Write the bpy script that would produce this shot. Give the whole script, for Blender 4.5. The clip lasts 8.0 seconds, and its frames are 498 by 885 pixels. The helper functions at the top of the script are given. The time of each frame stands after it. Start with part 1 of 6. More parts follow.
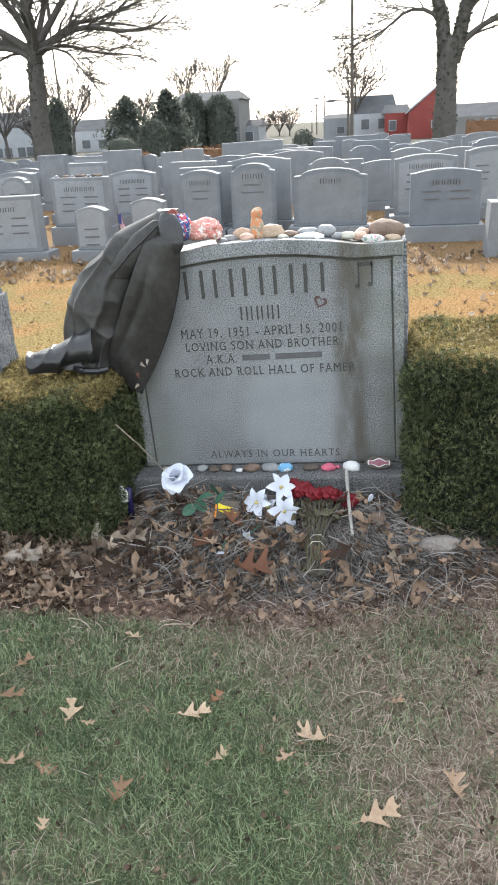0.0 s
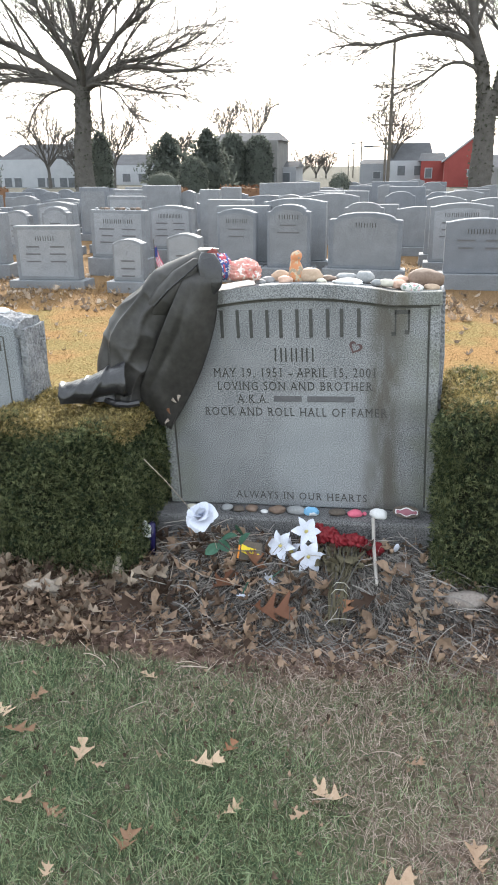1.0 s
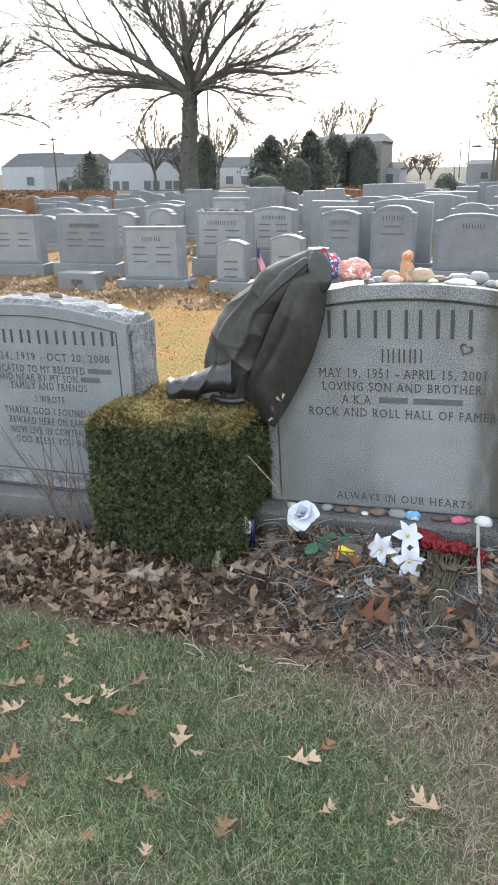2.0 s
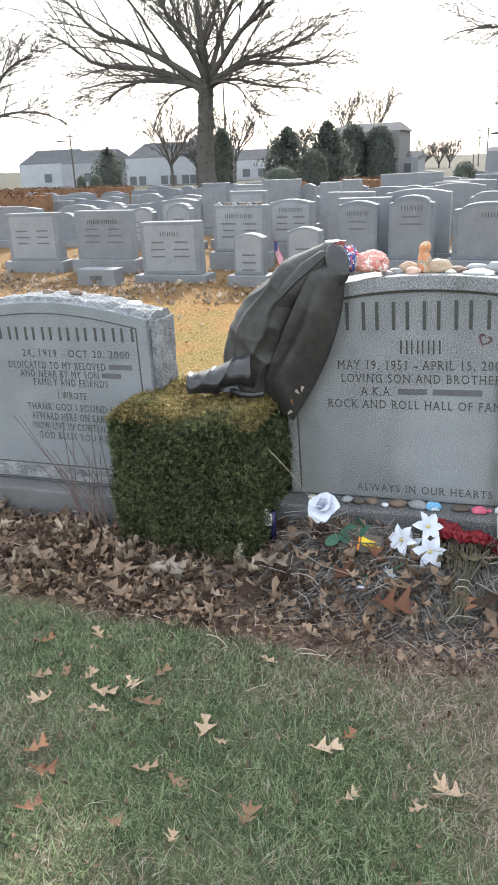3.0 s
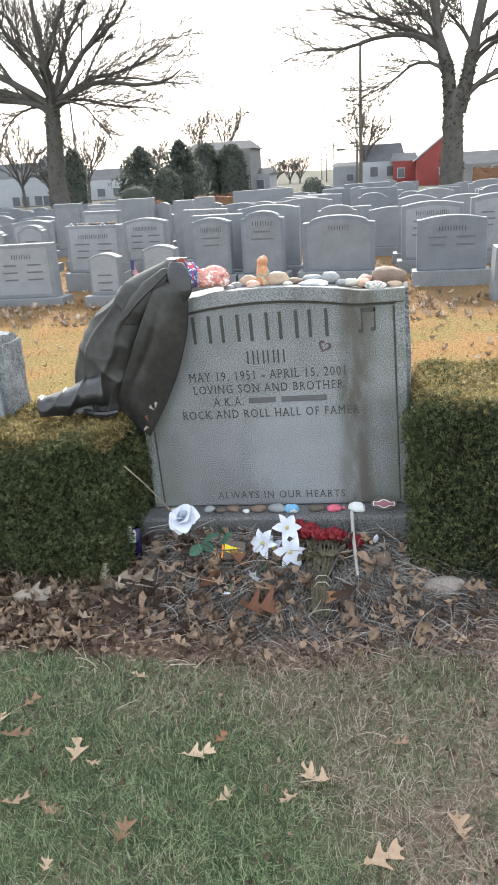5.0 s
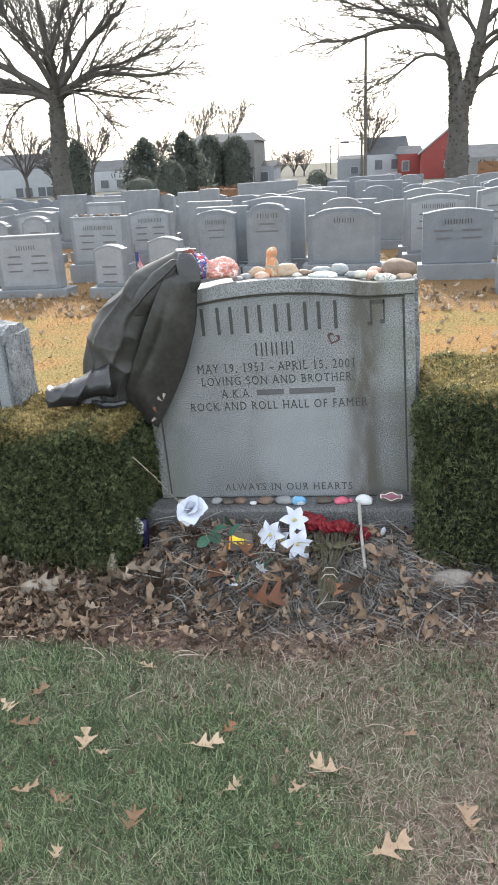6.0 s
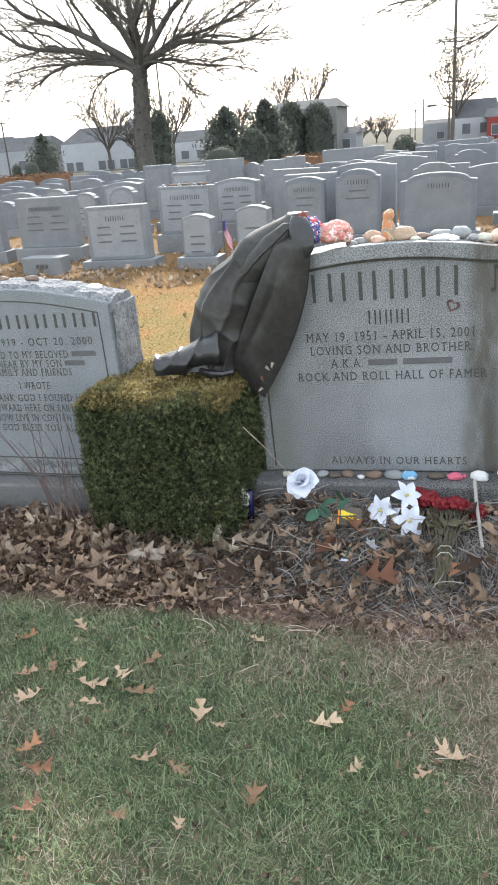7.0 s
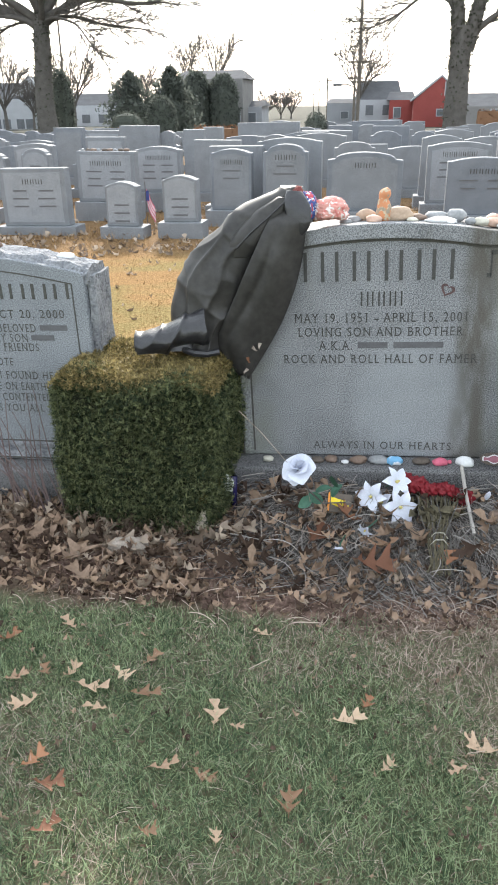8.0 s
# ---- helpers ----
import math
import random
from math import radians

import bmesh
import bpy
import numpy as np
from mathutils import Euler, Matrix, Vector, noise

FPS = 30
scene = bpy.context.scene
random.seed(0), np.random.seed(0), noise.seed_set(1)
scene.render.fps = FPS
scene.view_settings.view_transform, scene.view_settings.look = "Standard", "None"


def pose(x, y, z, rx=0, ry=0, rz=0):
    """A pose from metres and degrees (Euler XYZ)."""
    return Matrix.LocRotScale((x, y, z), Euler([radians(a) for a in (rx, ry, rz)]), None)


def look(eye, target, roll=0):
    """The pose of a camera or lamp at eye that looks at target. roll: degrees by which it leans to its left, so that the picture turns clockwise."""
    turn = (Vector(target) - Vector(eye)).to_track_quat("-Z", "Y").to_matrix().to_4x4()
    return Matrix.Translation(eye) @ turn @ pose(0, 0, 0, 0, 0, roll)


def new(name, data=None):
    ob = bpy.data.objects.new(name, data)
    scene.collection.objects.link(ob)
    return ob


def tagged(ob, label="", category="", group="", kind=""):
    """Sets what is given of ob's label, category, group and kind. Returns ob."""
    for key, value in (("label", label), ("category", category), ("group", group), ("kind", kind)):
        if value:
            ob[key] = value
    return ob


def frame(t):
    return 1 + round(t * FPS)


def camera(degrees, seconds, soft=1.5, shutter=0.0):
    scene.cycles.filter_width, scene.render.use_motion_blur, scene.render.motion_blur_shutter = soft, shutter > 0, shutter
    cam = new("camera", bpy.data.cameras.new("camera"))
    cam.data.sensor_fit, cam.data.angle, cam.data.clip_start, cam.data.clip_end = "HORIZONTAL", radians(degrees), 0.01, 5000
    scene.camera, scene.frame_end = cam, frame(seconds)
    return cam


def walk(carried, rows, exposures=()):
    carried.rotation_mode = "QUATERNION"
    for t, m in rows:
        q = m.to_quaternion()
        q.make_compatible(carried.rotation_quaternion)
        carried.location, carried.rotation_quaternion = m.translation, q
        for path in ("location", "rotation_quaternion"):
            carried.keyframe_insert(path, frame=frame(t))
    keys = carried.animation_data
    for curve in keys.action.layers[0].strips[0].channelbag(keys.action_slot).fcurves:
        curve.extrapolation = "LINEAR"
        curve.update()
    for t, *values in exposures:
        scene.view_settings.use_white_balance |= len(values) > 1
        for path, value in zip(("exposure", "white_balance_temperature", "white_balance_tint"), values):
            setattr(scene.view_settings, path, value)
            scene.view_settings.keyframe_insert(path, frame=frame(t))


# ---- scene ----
cam = camera(36.8, 8.0, soft=1.8)
EXPOSURE = ((0.0, 2.44),)
PATH = [
    (0, (0.472, 0.08, 1.582), (0.128, 1.889, 0.802), -3.1),
    (0.2, (0.46, 0.108, 1.587), (0.143, 1.929, 0.824), -2.7),
    (0.5, (0.451, 0.115, 1.595), (0.14, 1.95, 0.862), -1.5),
    (1, (0.439, 0.105, 1.597), (0.036, 1.937, 0.905), -0.5),
    (1.5, (0.435, 0.088, 1.597), (-0.093, 1.895, 0.922), -0.8),
    (2, (0.4, 0.084, 1.589), (-0.24, 1.851, 0.904), -1.0),
    (2.2, (0.384, 0.078, 1.592), (-0.297, 1.826, 0.898), -1.0),
    (3.3, (0.426, 0.062, 1.597), (-0.24, 1.814, 0.897), -3.1),
    (3.5, (0.437, 0.061, 1.598), (-0.181, 1.832, 0.904), -3.0),
    (4, (0.457, 0.047, 1.608), (-0.079, 1.852, 0.933), -2.7),
    (4.5, (0.464, 0.046, 1.609), (-0.005, 1.875, 0.948), -2.8),
    (5, (0.502, 0.036, 1.599), (0.126, 1.881, 0.924), -3.4),
    (5.2, (0.519, 0.038, 1.595), (0.194, 1.886, 0.905), -3.6),
    (6.3, (0.446, 0.029, 1.595), (-0.013, 1.849, 0.902), -2.6),
    (6.5, (0.421, 0.035, 1.59), (-0.113, 1.831, 0.892), -3.1),
    (7, (0.327, 0.072, 1.569), (-0.246, 1.836, 0.821), -4.4),
    (7.2, (0.251, 0.077, 1.562), (-0.277, 1.846, 0.791), -4.0),
    (7.5, (0.098, 0.104, 1.566), (-0.335, 1.886, 0.769), -2.8),
    (8, (-0.035, 0.117, 1.568), (-0.345, 1.915, 0.748), -0.7),
]
walk(cam, [(t, look(eye, target, roll)) for t, eye, target, roll in PATH], EXPOSURE)

# ---- sky and sun ----
SUN_AZ, SUN_EL = radians(-11.0), radians(27.0)
world = bpy.data.worlds.new("hazy_sky")
world.use_nodes = True
scene.world = world
wn, wl = world.node_tree.nodes, world.node_tree.links
sky = wn.new("ShaderNodeTexSky")
sky.sky_type, sky.sun_disc = "NISHITA", False
sky.sun_elevation, sky.sun_rotation = SUN_EL, SUN_AZ
sky.air_density, sky.dust_density, sky.ozone_density = 1.6, 1.6, 1.0
hsv = wn.new("ShaderNodeHueSaturation")
hsv.inputs["Saturation"].default_value = 0.60
wl.new(sky.outputs[0], hsv.inputs["Color"])
haze = wn.new("ShaderNodeMix")
haze.data_type = "RGBA"
haze.inputs[0].default_value = 0.8
wl.new(hsv.outputs[0], haze.inputs[6])
haze.inputs[7].default_value = (2.16, 2.32, 2.48, 1.0)
wl.new(haze.outputs[2], wn["Background"].inputs["Color"])
wn["Background"].inputs["Strength"].default_value = 0.15
sun_data = bpy.data.lights.new("sun", "SUN")
sun_data.energy, sun_data.angle, sun_data.color = 1.5, radians(2.5), (1.0, 0.94, 0.85)
sun = new("sun", sun_data)
sun.matrix_world = look((0, 0, 30), (-math.sin(SUN_AZ) * math.cos(SUN_EL), -math.cos(SUN_AZ) * math.cos(SUN_EL), 30 - math.sin(SUN_EL)))

# ---- materials ----
def material(name, dark, light, rough=0.85, scale=8.0, fine=60.0, bump=0.3, depth=0.01, metal=0.0, random_by="", contrast=1.0, spec=0.4, thin=0.0, grain=0.6):
    """A two-scale mottled surface between two colours, with fine relief."""
    m = bpy.data.materials.new(name)
    m.use_nodes = True
    n, l = m.node_tree.nodes, m.node_tree.links
    bsdf = n["Principled BSDF"]
    coord = n.new("ShaderNodeTexCoord")
    big, small = n.new("ShaderNodeTexNoise"), n.new("ShaderNodeTexNoise")
    big.inputs["Scale"].default_value, big.inputs["Detail"].default_value = scale, 6.0
    small.inputs["Scale"].default_value, small.inputs["Detail"].default_value = fine, 4.0
    l.new(coord.outputs["Object"], big.inputs["Vector"])
    l.new(coord.outputs["Object"], small.inputs["Vector"])
    add = n.new("ShaderNodeMath")
    add.operation = "MULTIPLY_ADD"
    l.new(small.outputs["Fac"], add.inputs[0])
    add.inputs[1].default_value = grain
    half = n.new("ShaderNodeMath")
    half.operation = "MULTIPLY_ADD"
    l.new(big.outputs["Fac"], half.inputs[0])
    half.inputs[1].default_value, half.inputs[2].default_value = 1.2 - grain, -0.1
    l.new(half.outputs[0], add.inputs[2])
    fac = add.outputs[0]
    if random_by:
        if random_by == "island":
            src = n.new("ShaderNodeNewGeometry").outputs["Random Per Island"]
        else:
            src = n.new("ShaderNodeObjectInfo").outputs["Random"]
        mixr = n.new("ShaderNodeMath")
        mixr.operation = "MULTIPLY_ADD"
        l.new(src, mixr.inputs[0])
        mixr.inputs[1].default_value = 0.9
        sub = n.new("ShaderNodeMath")
        sub.operation = "MULTIPLY_ADD"
        l.new(fac, sub.inputs[0])
        sub.inputs[1].default_value, sub.inputs[2].default_value = 0.6, -0.27
        l.new(sub.outputs[0], mixr.inputs[2])
        fac = mixr.outputs[0]
    ramp = n.new("ShaderNodeValToRGB")
    e = ramp.color_ramp.elements
    e[0].position, e[1].position = 0.5 - 0.3 / contrast, 0.5 + 0.3 / contrast
    e[0].color, e[1].color = (*dark, 1), (*light, 1)
    l.new(fac, ramp.inputs["Fac"])
    l.new(ramp.outputs["Color"], bsdf.inputs["Base Color"])
    bsdf.inputs["Roughness"].default_value, bsdf.inputs["Metallic"].default_value = rough, metal
    bsdf.inputs["Specular IOR Level"].default_value = spec
    if bump:
        b = n.new("ShaderNodeBump")
        b.inputs["Strength"].default_value, b.inputs["Distance"].default_value = bump, depth
        l.new(small.outputs["Fac"], b.inputs["Height"])
        l.new(b.outputs[0], bsdf.inputs["Normal"])
    if thin:
        glow, mix = n.new("ShaderNodeBsdfTranslucent"), n.new("ShaderNodeMixShader")
        l.new(ramp.outputs["Color"], glow.inputs["Color"])
        mix.inputs[0].default_value = thin
        l.new(bsdf.outputs[0], mix.inputs[1])
        l.new(glow.outputs[0], mix.inputs[2])
        l.new(mix.outputs[0], n["Material Output"].inputs["Surface"])
    return m


def node_mix(m, fac, a, b):
    """A colour mix node of material m; a and b are sockets or colours."""
    mix = m.node_tree.nodes.new("ShaderNodeMix")
    mix.data_type = "RGBA"
    m.node_tree.links.new(fac, mix.inputs[0])
    for slot, value in ((6, a), (7, b)):
        if isinstance(value, tuple):
            mix.inputs[slot].default_value = (*value, 1)
        else:
            m.node_tree.links.new(value, mix.inputs[slot])
    return mix.outputs[2]


def maths(m, op, a, b=0.0, c=0.0, clamp=False):
    node = m.node_tree.nodes.new("ShaderNodeMath")
    node.operation, node.use_clamp = op, clamp
    for i, v in enumerate((a, b, c)):
        if isinstance(v, (int, float)):
            node.inputs[i].default_value = v
        else:
            m.node_tree.links.new(v, node.inputs[i])
    return node.outputs[0]


def tex(m, scale, detail=5.0, stretch=(1, 1, 1), shift=(0, 0, 0), rough=0.5):
    n, l = m.node_tree.nodes, m.node_tree.links
    coord, mapping, t = n.new("ShaderNodeTexCoord"), n.new("ShaderNodeMapping"), n.new("ShaderNodeTexNoise")
    mapping.inputs["Scale"].default_value, mapping.inputs["Location"].default_value = stretch, shift
    t.inputs["Scale"].default_value, t.inputs["Detail"].default_value, t.inputs["Roughness"].default_value = scale, detail, rough
    l.new(coord.outputs["Object"], mapping.inputs["Vector"])
    l.new(mapping.outputs[0], t.inputs["Vector"])
    return t.outputs["Fac"]


def step(m, value, low, high):
    """Smooth 0 to 1 between low and high."""
    node = m.node_tree.nodes.new("ShaderNodeMapRange")
    node.interpolation_type = "SMOOTHSTEP"
    m.node_tree.links.new(value, node.inputs["Value"])
    node.inputs["From Min"].default_value, node.inputs["From Max"].default_value = low, high
    return node.outputs["Result"]


def axes(m):
    n, l = m.node_tree.nodes, m.node_tree.links
    coord, sep = n.new("ShaderNodeTexCoord"), n.new("ShaderNodeSeparateXYZ")
    l.new(coord.outputs["Object"], sep.inputs[0])
    return sep.outputs["X"], sep.outputs["Y"], sep.outputs["Z"]


def base_socket(m):
    return m.node_tree.nodes["Principled BSDF"].inputs["Base Color"]


def granite(name, dark, light, stained=False, streak=False, rough=0.75):
    """Speckled grey granite; stained: dark weather runs and a greenish film, as on the tall stone."""
    m = material(name, dark, light, rough, 5.0, 210.0, 0.4, 0.002, contrast=2.2, grain=1.0)
    l = m.node_tree.links
    col = base_socket(m).links[0].from_socket
    blot = step(m, tex(m, 3.0, 7.0), 0.45, 0.75)
    col = node_mix(m, maths(m, "MULTIPLY", blot, 0.16 if streak else 0.10), col, tuple(0.55 * c for c in dark))
    if streak:
        x, y, z = axes(m)
        wob = maths(m, "MULTIPLY_ADD", tex(m, 5.0, 5.0, (1, 1, 0.35)), 0.16, -0.08)
        off = maths(m, "ABSOLUTE", maths(m, "ADD", maths(m, "SUBTRACT", x, 0.36), wob))
        band = maths(m, "SUBTRACT", 1.0, step(m, off, 0.03, 0.105))
        grain = step(m, tex(m, 14.0, 6.0, (1.6, 1, 0.5)), 0.28, 0.6)
        band = maths(m, "MULTIPLY", band, maths(m, "MULTIPLY_ADD", grain, 0.5, 0.32))
        col = node_mix(m, band, col, (0.085, 0.075, 0.058))
        edge = maths(m, "MULTIPLY", step(m, maths(m, "ABSOLUTE", x), 0.36, 0.56), step(m, tex(m, 6.0, 5.0), 0.3, 0.65))
        col = node_mix(m, maths(m, "MULTIPLY", edge, 0.5), col, (0.15, 0.16, 0.10))
        runs = step(m, tex(m, 9.0, 5.0, (2.2, 1, 0.22)), 0.52, 0.75)
        high = step(m, z, 0.55, 1.0)
        col = node_mix(m, maths(m, "MULTIPLY", maths(m, "MULTIPLY", runs, high), 0.45), col, (0.12, 0.115, 0.095))
        wide = maths(m, "MULTIPLY_ADD", tex(m, 4.0, 5.0, (1, 1, 1), (1, 4, 2)), 0.3, -0.15)
        dx = maths(m, "DIVIDE", maths(m, "SUBTRACT", x, 0.12), 0.24)
        dz = maths(m, "DIVIDE", maths(m, "SUBTRACT", z, 0.24), 0.30)
        span = maths(m, "ADD", maths(m, "ADD", maths(m, "MULTIPLY", dx, dx), maths(m, "MULTIPLY", dz, dz)), wide)
        washed = maths(m, "MULTIPLY", maths(m, "SUBTRACT", 1.0, step(m, span, 0.3, 1.3)), 0.30)
        col = node_mix(m, washed, col, (0.40, 0.43, 0.46))
        patch = maths(m, "MULTIPLY", step(m, tex(m, 4.0, 4.0, (1, 1, 1), (3, 1, 7)), 0.55, 0.68), 0.3)
        col = node_mix(m, patch, col, (0.13, 0.13, 0.13))
    l.new(col, base_socket(m))
    return m


M_STONE = granite("weathered_grey_granite", (0.105, 0.111, 0.12), (0.335, 0.345, 0.36), streak=True)
M_STONE_B = granite("base_granite", (0.045, 0.044, 0.046), (0.23, 0.23, 0.235))
M_STONE_L = granite("pale_polished_granite", (0.12, 0.132, 0.148), (0.31, 0.33, 0.355), rough=0.6)
M_ROCK = material("rock_pitched_granite", (0.11, 0.118, 0.135), (0.40, 0.41, 0.43), 0.9, 20, 90, 1.0, 0.02, contrast=1.4)
M_GRAVE = granite("cemetery_granite", (0.115, 0.123, 0.137), (0.265, 0.28, 0.30))
M_GRAVE_D = granite("blue_grey_granite", (0.095, 0.105, 0.123), (0.23, 0.25, 0.28))
M_PANEL = granite("light_panel_granite", (0.16, 0.17, 0.187), (0.335, 0.35, 0.375))
M_CARVE = material("dark_carved_letters", (0.035, 0.035, 0.035), (0.11, 0.11, 0.105), 0.95, 30, 200, 0.2, 0.002)
# dark colour for groove strips and letters laid on the face, not cut in
M_GROOVE = material("dark_groove_line", (0.045, 0.045, 0.042), (0.12, 0.118, 0.108), 0.95, 20, 120, 0.2, 0.002)
M_CARVE_F = material("faint_carved_letters", (0.085, 0.085, 0.09), (0.16, 0.16, 0.17), 0.95, 30, 200, 0.2, 0.002)
M_LEATHER = material("black_worn_leather", (0.017, 0.0165, 0.016), (0.050, 0.047, 0.044), 0.47, 5, 40, 0.15, 0.003, contrast=1.2)
M_LEATHER_WET = material("glossy_black_leather", (0.012, 0.012, 0.014), (0.03, 0.03, 0.034), 0.28, 8, 60, 0.5, 0.006, spec=0.6)
M_LINING = material("dark_red_lining", (0.10, 0.02, 0.02), (0.22, 0.06, 0.05), 0.9, 12, 90)
M_YEW = material("dark_green_yew_needles", (0.032, 0.050, 0.026), (0.20, 0.22, 0.105), 0.6, 10, 40, 0, random_by="island", thin=0.3, spec=0.25, grain=0.1, contrast=1.2)
M_YEW_CORE = material("dark_yew_core", (0.012, 0.015, 0.009), (0.04, 0.042, 0.024), 0.95, 20, 90, 1.0, 0.03)
# bronze raised to pale gold: carries the sunlight on the hedge tops
M_TIPS = material("bronzed_sunlit_yew_tips", (0.13, 0.105, 0.04), (0.42, 0.33, 0.14), 0.6, 3, 40, 0, random_by="island", thin=0.3)
M_GRASS = material("green_turf_blades", (0.066, 0.106, 0.058), (0.36, 0.435, 0.25), 0.65, 9, 40, 0, random_by="island", thin=0.25, spec=0.12, grain=0.1, contrast=1.15)
M_STRAW = material("dry_straw_blades", (0.15, 0.108, 0.088), (0.60, 0.49, 0.415), 0.85, 9, 40, 0, random_by="island", thin=0.2, spec=0.1, grain=0.1, contrast=1.15)
M_GOLD = material("golden_dormant_grass", (0.175, 0.105, 0.05), (0.40, 0.26, 0.125), 0.9, 2, 40, 0, random_by="island", thin=0.15, spec=0.05)
M_OAK = material("dry_tan_oak_leaf", (0.26, 0.15, 0.09), (0.60, 0.44, 0.31), 0.7, 30, 150, 0.4, 0.003, random_by="object", thin=0.2)
M_OAK_D = material("brown_fallen_leaves", (0.072, 0.048, 0.037), (0.40, 0.285, 0.205), 0.85, 14, 90, 0.4, 0.003, random_by="island", thin=0.15, spec=0.15)
M_OAK_P = material("pale_fallen_leaves", (0.16, 0.12, 0.09), (0.47, 0.385, 0.305), 0.85, 14, 90, 0.4, 0.003, random_by="island", thin=0.2, spec=0.15)
M_RUST = material("rust_brown_oak_leaf", (0.13, 0.055, 0.03), (0.31, 0.15, 0.08), 0.75, 20, 100, 0.4, 0.003, random_by="object")
M_STEM = material("grey_dead_stems", (0.075, 0.069, 0.066), (0.33, 0.305, 0.285), 0.9, 8, 60, 0, random_by="island", spec=0.1)
M_BARK = material("grey_bark", (0.075, 0.07, 0.065), (0.16, 0.15, 0.139), 0.95, 4, 30, 0.8, 0.04, spec=0.1)
M_IVY = material("ivy_leaves", (0.06, 0.065, 0.05), (0.11, 0.115, 0.09), 0.8, 2, 20, 0, random_by="island", spec=0.1, thin=0.4)
# green paled and greyed so the colour itself holds the distance haze
M_CONIFER = material("haze_paled_conifer", (0.075, 0.085, 0.075), (0.15, 0.165, 0.143), 0.85, 2, 10, 0, random_by="island", spec=0.1, thin=0.5)
M_WHITE = material("white_cloth_petal", (0.50, 0.53, 0.63), (0.68, 0.71, 0.80), 0.7, 30, 200, 0.2, 0.001)
M_RED = material("dark_red_petals", (0.16, 0.008, 0.014), (0.46, 0.022, 0.04), 0.6, 40, 150, 0.2, 0.002, random_by="island")
M_GREENLEAF = material("dark_green_cloth_leaf", (0.02, 0.07, 0.045), (0.06, 0.15, 0.10), 0.6, 30, 120, 0.3, 0.001)
M_YELLOW = material("yellow_flower_centre", (0.45, 0.36, 0.10), (0.70, 0.62, 0.25), 0.7, 50, 200)
M_SIDING_W = material("white_siding", (0.33, 0.345, 0.37), (0.47, 0.485, 0.51), 0.85, 1, 12, 0.1, 0.01, spec=0.15)
M_SIDING_G = material("grey_siding", (0.24, 0.25, 0.27), (0.36, 0.37, 0.39), 0.8, 1, 12, 0.1, 0.01)
M_BRICK_H = material("grey_brick_house", (0.15, 0.147, 0.145), (0.25, 0.245, 0.24), 0.9, 1, 14, 0.2, 0.01, spec=0.15)
M_SIDING_R = material("red_siding", (0.20, 0.04, 0.035), (0.32, 0.075, 0.065), 0.8, 1, 12, 0.1, 0.01)
M_ROOF = material("grey_shingle_roof", (0.085, 0.086, 0.092), (0.15, 0.152, 0.16), 0.95, 1, 14, 0.3, 0.02, spec=0.03)
M_GLASS_D = material("dark_window_pane", (0.08, 0.09, 0.10), (0.14, 0.15, 0.165), 0.3, 1, 4, 0)
M_WOODPOLE = material("weathered_pole_wood", (0.07, 0.06, 0.05), (0.17, 0.15, 0.13), 0.9, 2, 20)
M_TWIGHEDGE = material("russet_winter_hedge", (0.10, 0.055, 0.035), (0.22, 0.125, 0.075), 0.9, 2, 20, 0, random_by="island", spec=0.1)

# ---- building helpers ----
def thing(name, label, category, group="", kind="", at=(0, 0, 0), turn=(0, 0, 0)):
    ob = new(name)
    ob.matrix_basis = pose(*at, *turn)
    return tagged(ob, label, category, group, kind)


def link_mesh(name, mesh, mat, parent=None, label="", kind=""):
    if mat:
        mesh.materials.append(mat)
    ob = new(name, mesh)
    if parent:
        ob.parent = parent
    if label:
        tagged(ob, label)
    if kind:
        tagged(ob, kind=kind)
    return ob


def part(name, bm, mat, parent=None, label="", smooth=False):
    mesh = bpy.data.meshes.new(name)
    bm.to_mesh(mesh)
    bm.free()
    if smooth:
        mesh.shade_smooth()
    return link_mesh(name, mesh, mat, parent, label)


def box(x0, x1, y0, y1, z0, z1, bevel=0.0, segments=2):
    bm = bmesh.new()
    bmesh.ops.create_cube(bm, size=1.0, matrix=Matrix.LocRotScale(((x0 + x1) / 2, (y0 + y1) / 2, (z0 + z1) / 2), None, (x1 - x0, y1 - y0, z1 - z0)))
    if bevel:
        bmesh.ops.bevel(bm, geom=bm.edges[:], offset=bevel, segments=segments, affect="EDGES", profile=0.5)
    return bm


def slab(outline, y0, y1, bevel=0.0):
    """An outline in x and z, given anticlockwise as seen from the front, drawn from y0 back to y1."""
    bm = bmesh.new()
    front = [bm.verts.new((x, y0, z)) for x, z in outline]
    back = [bm.verts.new((x, y1, z)) for x, z in outline]
    bm.faces.new(front)
    bm.faces.new(back[::-1])
    for i in range(len(outline)):
        j = (i + 1) % len(outline)
        bm.faces.new((front[j], front[i], back[i], back[j]))
    bmesh.ops.recalc_face_normals(bm, faces=bm.faces[:])
    if bevel:
        edges = [e for e in bm.edges if len(e.link_faces) == 2 and e.calc_face_angle(0) > 0.6]
        bmesh.ops.bevel(bm, geom=edges, offset=bevel, segments=2, affect="EDGES", profile=0.5)
    return bm


def roughen(bm, amount, scale, cuts=0):
    if cuts:
        bmesh.ops.subdivide_edges(bm, edges=bm.edges[:], cuts=cuts, use_grid_fill=True)
    for v in bm.verts:
        v.co += noise.noise_vector(v.co * scale) * amount
    return bm


